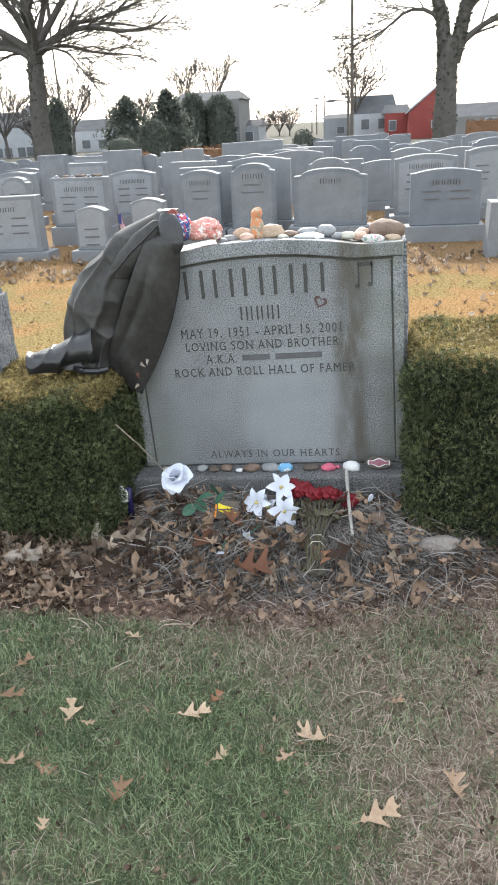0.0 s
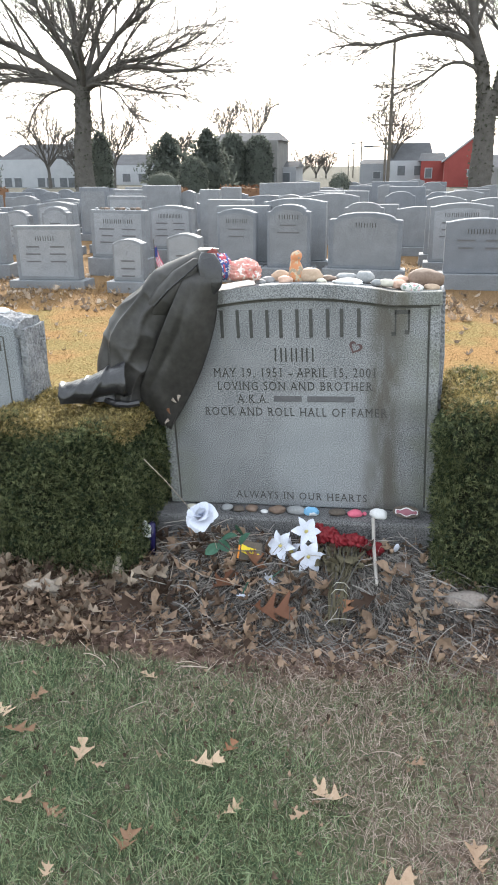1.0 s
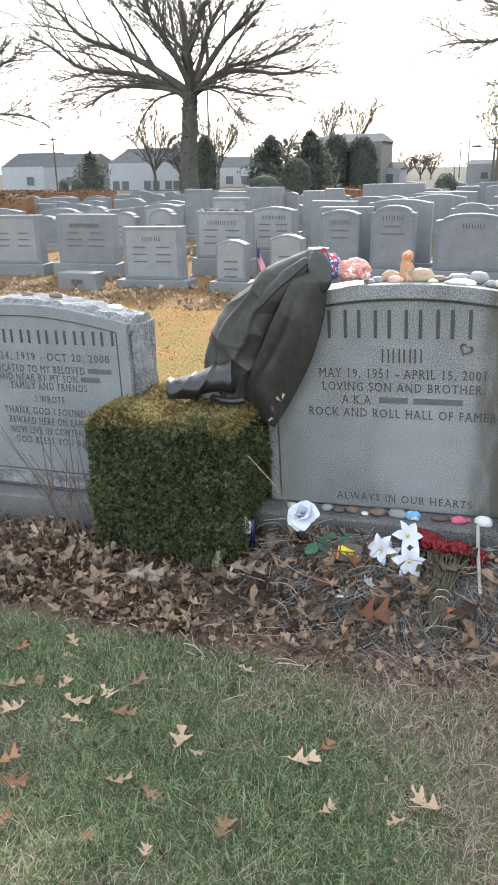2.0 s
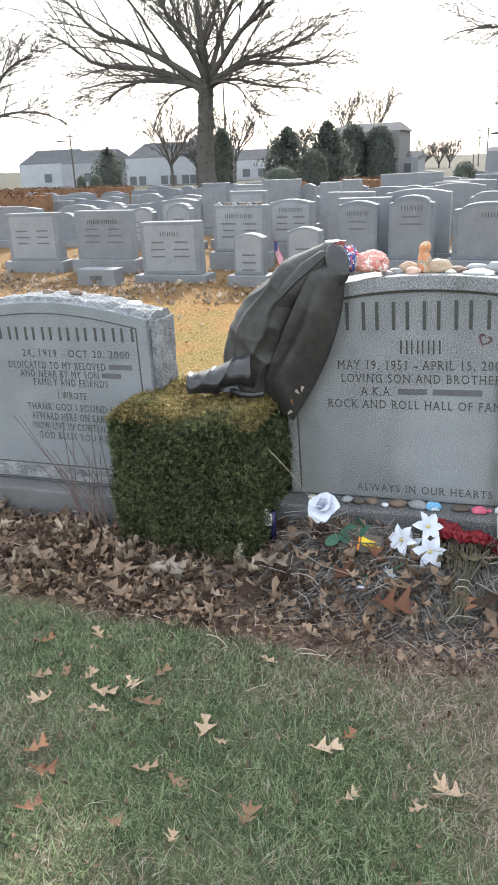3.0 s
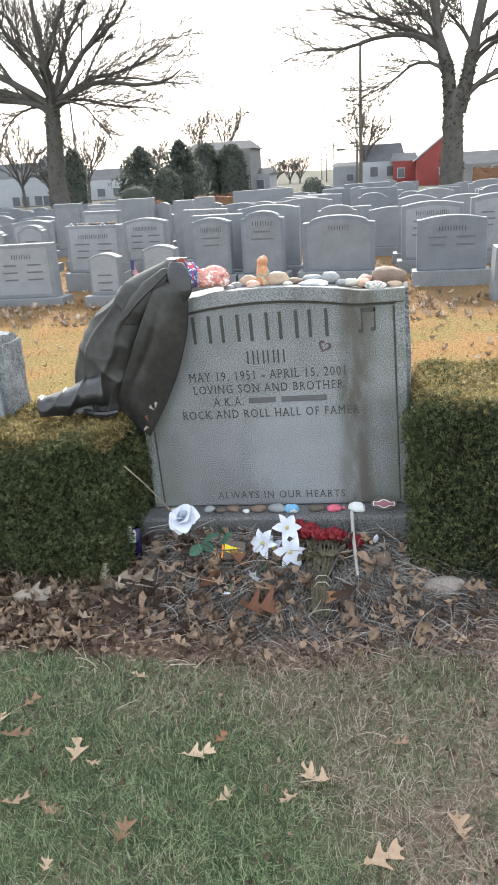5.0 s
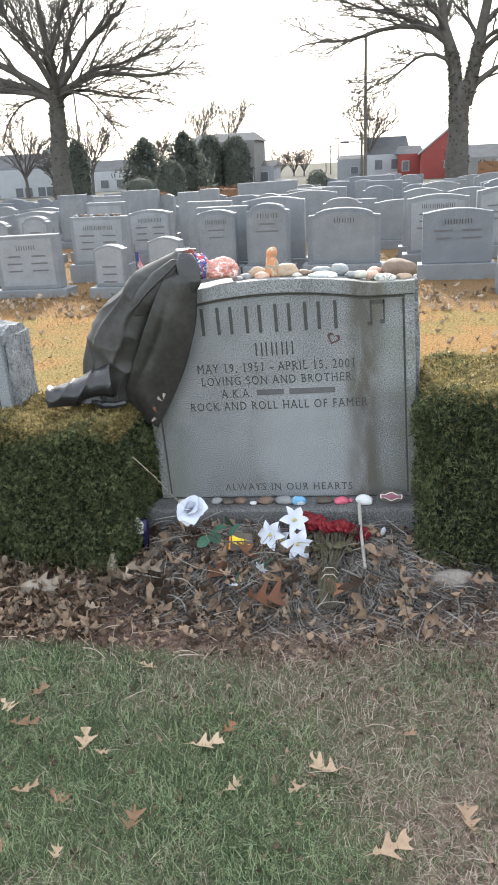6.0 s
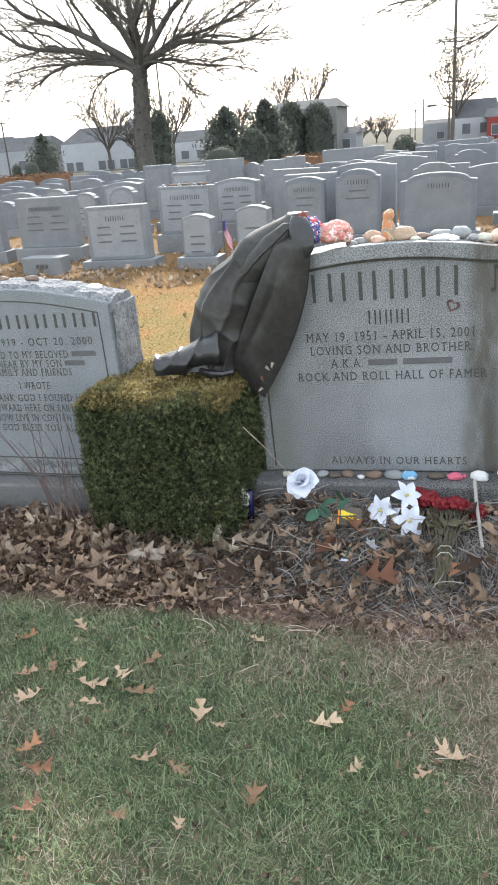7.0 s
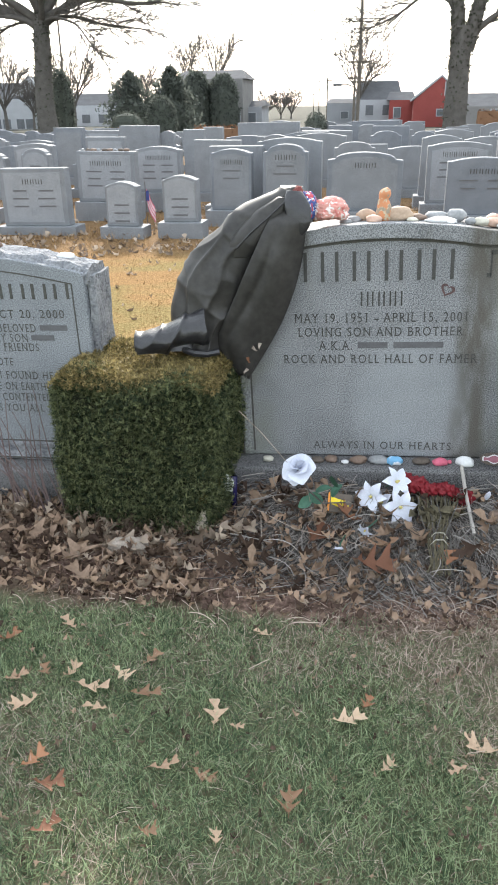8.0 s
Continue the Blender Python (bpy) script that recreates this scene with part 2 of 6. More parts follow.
def lump(rx, ry, rz, seed, rough=0.2, detail=3, flat=0.0):
    """A pebble: an uneven ball that stands on its underside at z = 0."""
    bm = bmesh.new()
    bmesh.ops.create_icosphere(bm, subdivisions=detail, radius=1.0)
    off = Vector((seed * 3.7, seed * 1.3, seed * 7.1))
    for v in bm.verts:
        k = 1 + rough * noise.noise(v.co * 1.3 + off) + 0.35 * rough * noise.noise(v.co * 4 + off)
        v.co = Vector((v.co.x * rx * k, v.co.y * ry * k, max(v.co.z * k, -0.75) * rz))
    low = min(v.co.z for v in bm.verts)
    for v in bm.verts:
        v.co.z -= low
    return bm


def tube(points, radii, sides=6, bm=None):
    """A bent, tapering rod along points."""
    bm = bm or bmesh.new()
    rings = []
    pts = [Vector(p) for p in points]
    for i, p in enumerate(pts):
        d = (pts[min(i + 1, len(pts) - 1)] - pts[max(i - 1, 0)]).normalized()
        u = d.cross(Vector((0.31, 0.2, 0.93)))
        u = (u if u.length > 1e-4 else d.cross(Vector((1, 0, 0)))).normalized()
        w = d.cross(u)
        r = radii[i] if isinstance(radii, (list, tuple)) else radii
        rings.append([bm.verts.new(p + (u * math.cos(a) + w * math.sin(a)) * r) for a in [2 * math.pi * k / sides for k in range(sides)]])
    for a, b in zip(rings, rings[1:]):
        for k in range(sides):
            bm.faces.new((a[k], a[(k + 1) % sides], b[(k + 1) % sides], b[k]))
    bm.faces.new(rings[0][::-1])
    bm.faces.new(rings[-1])
    return bm


def mass(name, verts, faces, turns, places, mat, parent=None, label="", smooth=False):
    """One mesh of many copies of a small shape: turns is N x 3 x 3, places N x 3."""
    verts = np.asarray(verts, float)
    n, k = len(places), len(verts)
    co = (np.einsum("nij,kj->nki", turns, verts) + places[:, None, :]).reshape(-1, 3)
    mesh = bpy.data.meshes.new(name)
    sizes = np.array([len(f) for f in faces])
    flat = np.concatenate([np.array(f) for f in faces])
    loops = (flat[None, :] + (np.arange(n) * k)[:, None]).ravel()
    counts = np.tile(sizes, n)
    mesh.vertices.add(len(co))
    mesh.vertices.foreach_set("co", co.ravel())
    mesh.loops.add(len(loops))
    mesh.loops.foreach_set("vertex_index", loops.astype(np.int32))
    mesh.polygons.add(len(counts))
    mesh.polygons.foreach_set("loop_start", np.concatenate([[0], np.cumsum(counts)[:-1]]).astype(np.int32))
    mesh.update(calc_edges=True)
    mesh.validate()
    if smooth:
        mesh.shade_smooth()
    return link_mesh(name, mesh, mat, parent, label)


def spins(n, rng, tilt=1.0, size=(0.8, 1.2), up=False):
    """N random turns with sizes: any heading, tilted off level by up to tilt radians."""
    yaw, pitch, roll = rng.uniform(0, 2 * np.pi, n), rng.normal(0, tilt, n), rng.normal(0, tilt, n)
    s = rng.uniform(*size, n)
    cz, sz, cx, sx, cy, sy = np.cos(yaw), np.sin(yaw), np.cos(pitch), np.sin(pitch), np.cos(roll), np.sin(roll)
    o, z = np.ones(n), np.zeros(n)
    rz = np.array([[cz, -sz, z], [sz, cz, z], [z, z, o]]).transpose(2, 0, 1)
    rx = np.array([[o, z, z], [z, cx, -sx], [z, sx, cx]]).transpose(2, 0, 1)
    ry = np.array([[cy, z, sy], [z, o, z], [-sy, z, cy]]).transpose(2, 0, 1)
    return (rz @ rx @ ry) * s[:, None, None]


def oak_leaf_shape(length=1.0, lobes=2.6, steps=22, curl=0.12, seed=0):
    """A lobed leaf that lies along x, with a short stalk, slightly cupped; no two lobes alike."""
    verts, faces = [], []
    r = random.Random(seed)
    phase = [r.uniform(-0.30, 0.02), r.uniform(-0.30, 0.02)]
    reach = [[r.uniform(0.75, 1.25) for _ in range(6)] for _ in range(2)]
    twist, sway = r.uniform(-0.5, 0.5) * curl, r.uniform(-0.12, 0.12)
    for i in range(steps + 1):
        t = i / steps
        env = 0.40 * math.sin(math.pi * (0.05 + 0.93 * t)) ** 0.75 * (0.70 + 0.45 * t)
        bend = curl * (4 * (t - 0.5) ** 2 - 0.3)
        mid = sway * math.sin(math.pi * t)
        row = []
        for side in (0, 1):
            turn = lobes * t + phase[side]
            lobe = (0.5 + 0.5 * math.cos(2 * math.pi * turn)) ** 1.5
            w = env * (0.20 + 0.80 * lobe) * reach[side][int(turn + 1.5) % 6]
            w = max(0.012, w) if 0.02 < t < 0.98 else 0.012
            sign = (-1, 1)[side]
            row.append(((t + 0.16 * lobe * min(1.0, w * 4)) * length - 0.5, (mid + sign * w) * length, bend + curl * w * 1.8 + sign * twist * w * 2 + r.uniform(-0.012, 0.012)))
        verts += [row[0], (t * length - 0.5, mid * length, bend), row[1]]
        if i:
            a, b = 3 * (i - 1), 3 * i
            faces += [(a, a + 1, b + 1, b), (a + 1, a + 2, b + 2, b + 1)]
    k = len(verts)
    verts += [(-0.5, -0.010, verts[1][2]), (-0.72, -0.007, verts[1][2] + 0.03), (-0.72, 0.007, verts[1][2] + 0.03), (-0.5, 0.010, verts[1][2])]
    faces.append((k, k + 1, k + 2, k + 3))
    return verts, faces


def lettering(text, width, height, mat, parent, at, name="letter", label="", turn=(90, 0, 0)):
    """A line of capitals, width metres wide and height metres tall, centred on at (its foot), in the x-z plane."""
    data = bpy.data.curves.new(name, "FONT")
    data.body, data.size, data.align_x, data.extrude = text, 1.0, "LEFT", 0.0
    data.resolution_u, data.space_character = 3, 1.22
    temp = bpy.data.objects.new(name, data)
    mesh = bpy.data.meshes.new_from_object(temp)
    bpy.data.objects.remove(temp)
    co = np.empty(len(mesh.vertices) * 3)
    mesh.vertices.foreach_get("co", co)
    co = co.reshape(-1, 3)
    lo, hi = co.min(0), co.max(0)
    co[:, 0] = ((co[:, 0] - lo[0]) / (hi[0] - lo[0]) - 0.5) * width
    co[:, 1] = (co[:, 1]) / 0.72 * height
    mesh.vertices.foreach_set("co", co.ravel())
    mesh.update()
    # each letter is an object of its own
    group = list(range(len(mesh.vertices)))

    def root(i):
        while group[i] != i:
            group[i] = group[group[i]]
            i = group[i]
        return i

    for e in mesh.edges:
        a, b = (root(i) for i in e.vertices)
        group[a] = b
    letters = {}
    for f in mesh.polygons:
        letters.setdefault(root(f.vertices[0]), []).append(tuple(f.vertices))
    for faces in letters.values():
        used = sorted({i for f in faces for i in f})
        index = {v: k for k, v in enumerate(used)}
        shape = [tuple(co[i]) for i in used]
        outline = [tuple(index[i] for i in f) for f in faces]
        # small serifs across the feet and heads of the straight strokes
        for level, inward in ((min(p[1] for p in shape), 1), (max(p[1] for p in shape), -1)):
            ends = sorted(p[0] for p in shape if abs(p[1] - level) < 1e-5)
            for a, b in zip(ends[::2], ends[1::2]):
                if 0.02 * height < b - a < 0.30 * height:
                    k, wing = len(shape), 0.085 * height
                    z0, z1 = sorted((level, level + inward * 0.055 * height))
                    shape += [(a - wing, z0, 0.0004), (b + wing, z0, 0.0004), (b + wing, z1, 0.0004), (a - wing, z1, 0.0004)]
                    outline.append((k, k + 1, k + 2, k + 3))
        one = bpy.data.meshes.new(name)
        one.from_pydata(shape, [], outline)
        link_mesh(name, one, mat, parent, label).matrix_basis = pose(*at, *turn)
    bpy.data.meshes.remove(mesh)


def bars(count, width, height, mat, parent, at, strokes=2, stroke=0.1):
    """A word as plain bars in the x-z plane: large words as upright bars, small ones as one flat bar."""
    if height < 0.055:
        bm = slab([(-width / 2, height * 0.18), (width / 2, height * 0.18), (width / 2, height * 0.82), (-width / 2, height * 0.82)], 0.0, 0.002)
        ob = part("inscription_bar", bm, M_CARVE_F, parent)
        ob.matrix_basis = pose(*at)
        return
    cell = width / count
    for i in range(count):
        for s in range(strokes):
            x = -width / 2 + cell * (i + 0.2 + 0.55 * s / max(1, strokes - 1))
            ob = part("inscription_bar", slab([(0, 0), (cell * stroke, 0), (cell * stroke, height), (0, height)], 0.0, 0.002), mat, parent)
            ob.matrix_basis = pose(at[0] + x, at[1], at[2])

# ---- ground: one sheet to the horizon ----
def ground_height(x, y):
    """Level lawn, a low mound of litter before the stone, falling gently beyond the rows of stones."""
    z = 0.0
    z += 0.125 * math.exp(-((x - 0.05) / 0.75) ** 4 - ((y - 2.80) / 0.27) ** 2)
    z += 0.05 * math.exp(-((x + 1.45) / 0.5) ** 2 - ((y - 2.45) / 0.3) ** 2)
    if y > 24:
        z -= 0.95 * (1 - math.exp(-((y - 24) / 55.0) ** 2))
    if 0.2 < y < 9 and abs(x) < 6:
        z += 0.012 * noise.noise(Vector((x * 1.7, y * 1.7, 0.3))) + 0.006 * noise.noise(Vector((x * 6, y * 6, 1.3)))
    return z


def ground_sheet():
    xs = sorted({*np.round(np.linspace(-2.6, 2.4, 101), 3), *np.round(np.linspace(-14, 10, 49), 2), -3000, -900, -300, -120, -60, -30, -20, 15, 25, 45, 90, 250, 900, 3000})
    ys = sorted({*np.round(np.linspace(0.4, 4.0, 73), 3), *np.round(np.linspace(-4, 34, 77), 2), -3000, -400, -60, -15, 40, 48, 58, 70, 85, 100, 120, 160, 240, 400, 900, 3000})
    verts = [(x, y, ground_height(x, y)) for y in ys for x in xs]
    w = len(xs)
    faces = [(j * w + i, j * w + i + 1, (j + 1) * w + i + 1, (j + 1) * w + i) for j in range(len(ys) - 1) for i in range(w - 1)]
    mesh = bpy.data.meshes.new("ground")
    mesh.from_pydata(verts, [], faces)
    mesh.shade_smooth()
    m = material("lawn_and_soil", (0.085, 0.093, 0.052), (0.205, 0.205, 0.125), 0.95, 3.0, 90.0, 1.0, 0.02, spec=0.05)
    l = m.node_tree.links
    x, y, z = axes(m)
    col = base_socket(m).links[0].from_socket
    wob = maths(m, "MULTIPLY_ADD", tex(m, 2.2, 6.0), 0.5, -0.25)
    fine = step(m, tex(m, 40.0, 5.0), 0.3, 0.7)
    soil = node_mix(m, fine, (0.10, 0.065, 0.052), (0.27, 0.185, 0.15))
    tan = node_mix(m, fine, (0.20, 0.115, 0.048), (0.37, 0.225, 0.10))
    litter = node_mix(m, fine, (0.10, 0.06, 0.03), (0.34, 0.22, 0.12))
    far = node_mix(m, fine, (0.06, 0.06, 0.05), (0.11, 0.106, 0.088))
    yw = maths(m, "ADD", y, wob)
    dry = maths(m, "MULTIPLY", step(m, maths(m, "ADD", x, wob), 0.3, 0.75), step(m, tex(m, 3.5, 5.0), 0.3, 0.6))
    dry = maths(m, "MULTIPLY", dry, maths(m, "MULTIPLY", step(m, yw, 0.2, 1.0), maths(m, "SUBTRACT", 1.0, step(m, maths(m, "ADD", x, wob), 1.8, 2.6))))
    dry = maths(m, "MAXIMUM", dry, maths(m, "MULTIPLY", step(m, tex(m, 0.9, 6.0, (1, 1, 1), (2, 5, 0)), 0.56, 0.70), 0.6))
    straw = node_mix(m, fine, (0.13, 0.095, 0.074), (0.34, 0.255, 0.20))
    col = node_mix(m, dry, col, straw)
    col = node_mix(m, step(m, yw, 2.06, 2.20), col, soil)
    col = node_mix(m, step(m, yw, 3.0, 3.3), col, tan)
    olive = node_mix(m, fine, (0.10, 0.10, 0.035), (0.25, 0.24, 0.10))
    col = node_mix(m, maths(m, "MULTIPLY", maths(m, "MULTIPLY", step(m, tex(m, 1.1, 3.0), 0.42, 0.6), step(m, yw, 3.0, 3.3)), 0.55), col, olive)
    col = node_mix(m, step(m, yw, 8.2, 9.2), col, litter)
    col = node_mix(m, step(m, yw, 26.0, 34.0), col, far)
    l.new(col, base_socket(m))
    return tagged(link_mesh("ground", mesh, m), "lawn and leaf-strewn soil of a cemetery in winter", "ground", kind="structure")


ground_sheet()

# ---- the tall main headstone ----
LEAN_STONE = -2.6
STONE_X, STONE_Y, STONE_Z = 0.018, 3.0, 0.225


def serpentine(half, shoulder, crown, foot, steps=24, flat=0.30):
    """Outline of a die with a flat shoulder at each end and an arched middle."""
    pts = [(-half, foot), (half, foot), (half, shoulder)]
    span = half * (1 - flat)
    for i in range(steps + 1):
        t = 1 - 2 * i / steps
        pts.append((t * span, shoulder + (crown - shoulder) * math.cos(t * math.pi / 2) ** 0.8))
    pts.append((-half, shoulder))
    return pts


def tall_headstone():
    t = thing("headstone", "tall weathered grey granite headstone with an arched top and carved lettering", "headstone", at=(STONE_X, STONE_Y, STONE_Z), turn=(0, LEAN_STONE, 0))
    h, half = 0.945, 0.565
    die = slab(serpentine(half, h - 0.04, h, 0.0), 0.0, 0.235, 0.006)
    part("die", die, M_STONE, t)
    low = lambda x: h - 0.088 + 0.036 * (math.cos(min(1.0, abs(x) / (half * 0.64)) * math.pi / 2) ** 0.8)
    n = 30
    xs = [half + 0.004 - (2 * half + 0.008) * i / n for i in range(n + 1)]
    top = lambda x: h - 0.037 + 0.04 * (math.cos(min(1.0, abs(x) / (half * 0.7)) * math.pi / 2) ** 0.8)
    part("cap_moulding", slab([(x, low(x)) for x in xs[::-1]] + [(x, top(x)) for x in xs], -0.020, 0.03, 0.004), M_STONE, t)
    for s in (-1, 1):
        a, b = sorted((s * half, s * (half - 0.038)))
        part("border_strip", box(a, b, -0.012, 0.02, 0.004, h - 0.09, 0.004), M_STONE, t)
        a, b = sorted((s * (half - 0.039), s * (half - 0.046)))
        part("groove", box(a, b, -0.0022, 0.01, 0.02, h - 0.105), M_GROOVE, t)
        part("rough_side", roughen(box(*sorted((s * (half - 0.004), s * (half + 0.014))), 0.03, 0.235, 0.0, h - 0.05), 0.012, 14, 6), M_ROCK, t)
    gx = [(half - 0.04) * (1 - 2 * i / n) for i in range(n + 1)]
    part("groove", slab([(x, low(x) - 0.012) for x in gx[::-1]] + [(x, low(x) - 0.002) for x in gx], -0.0024, 0.01), M_GROOVE, t)
    y = -0.0035
    # words of the inscription; what names a person is plain bars
    bars(5, 0.60, 0.112, M_CARVE, t, (-0.018, y, 0.735), 2, 0.11)
    bars(4, 0.17, 0.056, M_CARVE, t, (0.0, y, 0.638), 2, 0.13)
    lettering("MAY 19, 1951 - APRIL 15, 2001", 0.655, 0.039, M_CARVE, t, (-0.005, y, 0.574))
    lettering("LOVING SON AND BROTHER", 0.63, 0.037, M_CARVE, t, (-0.005, y, 0.519))
    lettering("A.K.A.", 0.13, 0.037, M_CARVE, t, (-0.175, y, 0.464))
    bars(4, 0.115, 0.037, M_CARVE, t, (-0.030, y, 0.464), 2, 0.14)
    bars(6, 0.19, 0.037, M_CARVE, t, (0.145, y, 0.464), 2, 0.14)
    lettering("ROCK AND ROLL HALL OF FAMER", 0.75, 0.037, M_CARVE, t, (-0.006, y, 0.409))
    lettering("ALWAYS IN OUR HEARTS", 0.56, 0.034, M_CARVE, t, (0.01, y, 0.036))
    # carved heart and pair of joined notes
    bm = bmesh.new()
    ring = []
    for i in range(28):
        a = 2 * math.pi * i / 28
        ring.append((0.0017 * 16 * math.sin(a) ** 3, 0.0017 * (13 * math.cos(a) - 5 * math.cos(2 * a) - 2 * math.cos(3 * a) - math.cos(4 * a))))
    outer = [bm.verts.new((x, 0, z)) for x, z in ring]
    inner = [bm.verts.new((x * 0.62, 0, z * 0.62)) for x, z in ring]
    for i in range(28):
        j = (i + 1) % 28
        bm.faces.new((outer[i], outer[j], inner[j], inner[i]))
    part("carved_heart", bm, material("worn_red_carving", (0.07, 0.048, 0.048), (0.15, 0.09, 0.09), 0.9), t).matrix_basis = pose(0.245, y, 0.695, 0, 24, 0)
    bm = bmesh.new()
    for x0, x1, z0, z1 in ((0, 0.006, 0, 0.085), (0.05, 0.056, 0.008, 0.093), (0.0, 0.056, 0.078, 0.094), (-0.012, 0.004, -0.006, 0.010), (0.038, 0.054, 0.0, 0.016)):
        bm.faces.new([bm.verts.new(p) for p in ((x0, 0, z0), (x1, 0, z0), (x1, 0, z1), (x0, 0, z1))])
    part("carved_notes", bm, M_CARVE, t).matrix_basis = pose(0.395, y, 0.745)
    # flush plinth under the die
    base = roughen(box(-0.70, 0.72, -0.125, 0.32, -0.30, -0.003, 0.012), 0.004, 9, 5)
    part("base", base, M_STONE_B, t, "rough grey granite base")


def neighbour_headstone():
    t = thing("headstone", "low blue-grey granite headstone with a rock-pitched top and carved lettering", "headstone", at=(-1.672, 2.86, 0.17), turn=(0, -1.5, 0))
    half, h = 0.545, 0.86
    out = [(-half, 0), (half, 0), (half, h - 0.055)] + [(half * (1 - 2 * i / 20), h - 0.055 + 0.075 * math.cos((1 - 2 * i / 20) * math.pi / 2)) for i in range(1, 20)] + [(-half, h - 0.055)]
    part("die", slab(out, 0.0, 0.20, 0.006), M_STONE_L, t)
    n = 20
    line = [(half - 0.05) * (1 - 2 * i / n) for i in range(n + 1)]
    top = lambda x: h - 0.105 + 0.075 * math.cos(x / half * math.pi / 2)
    part("groove", slab([(x, top(x) - 0.005) for x in line[::-1]] + [(x, top(x)) for x in line], -0.002, 0.01), M_GROOVE, t)
    for s in (-1, 1):
        a, b = sorted((s * (half - 0.05), s * (half - 0.055)))
        part("groove", box(a, b, -0.002, 0.01, 0.12, h - 0.10), M_GROOVE, t)
    crest = lambda x: h - 0.055 + 0.075 * math.cos(max(-1.0, min(1.0, x / half)) * math.pi / 2)
    bm = bmesh.new()
    rows_ = []
    for i in range(71):
        x = (half + 0.018) * (2 * i / 70 - 1)
        prof = ((0.012, -0.045), (0.004, -0.01), (0.03, 0.016), (0.07, 0.02), (0.11, 0.018), (0.15, 0.02), (0.19, 0.012), (0.215, -0.03))
        rows_.append([bm.verts.new(Vector((x, py, crest(x) + pz)) + noise.noise_vector(Vector((x * 22, py * 22, 1.7))) * 0.011 + noise.noise_vector(Vector((x * 60, py * 60, 4.7))) * 0.005) for py, pz in prof])
    for a, b in zip(rows_, rows_[1:]):
        for k in range(7):
            bm.faces.new((a[k], b[k], b[k + 1], a[k + 1]))
    bm.faces.new(rows_[0])
    bm.faces.new(rows_[-1][::-1])
    part("rock_pitched_top", bm, M_ROCK, t)
    part("rough_side", roughen(box(half - 0.003, half + 0.03, 0.03, 0.205, 0.0, h - 0.07), 0.016, 14, 6), M_ROCK, t)
    for z in (0.008, 0.090):
        part("groove", box(-half + 0.05, half - 0.055, -0.003, 0.01, z, z + 0.005), M_GROOVE, t)
    part("carved_band", roughen(box(-half + 0.04, half - 0.01, -0.012, 0.01, 0.02, 0.085), 0.010, 30, 7), M_ROCK, t)
    y = -0.003
    bars(8, 0.74, 0.060, M_GROOVE, t, (0.120, y, 0.705), 2, 0.12)
    lettering("24, 1919 - OCT 20, 2000", 0.565, 0.035, M_GROOVE, t, (0.164, y, 0.629))
    lettering("DEDICATED TO MY BELOVED", 0.525, 0.034, M_GROOVE, t, (0.055, y, 0.572))
    bars(5, 0.115, 0.034, M_GROOVE, t, (0.394, y, 0.572), 2, 0.14)
    lettering("AND NEAR BY MY SON", 0.425, 0.034, M_GROOVE, t, (0.064, y, 0.531))
    bars(4, 0.097, 0.034, M_GROOVE, t, (0.342, y, 0.531), 2, 0.14)
    lettering("FAMILY AND FRIENDS", 0.40, 0.034, M_GROOVE, t, (0.120, y, 0.492))
    lettering("I WROTE", 0.153, 0.034, M_GROOVE, t, (0.120, y, 0.430))
    lettering("THANK GOD I FOUND HEA", 0.53, 0.034, M_GROOVE, t, (0.127, y, 0.372))
    lettering("REWARD HERE ON EARTH", 0.44, 0.034, M_GROOVE, t, (0.102, y, 0.324))
    lettering("NOW LIVE IN CONTENTED", 0.46, 0.034, M_GROOVE, t, (0.112, y, 0.276))
    lettering("GOD BLESS YOU ALL", 0.40, 0.034, M_GROOVE, t, (0.102, y, 0.228))
    part("base", roughen(box(-0.80, 0.74, -0.10, 0.30, -0.22, -0.003, 0.012), 0.004, 9, 5), M_STONE_B, t, "rough grey granite base")


tall_headstone()
neighbour_headstone()

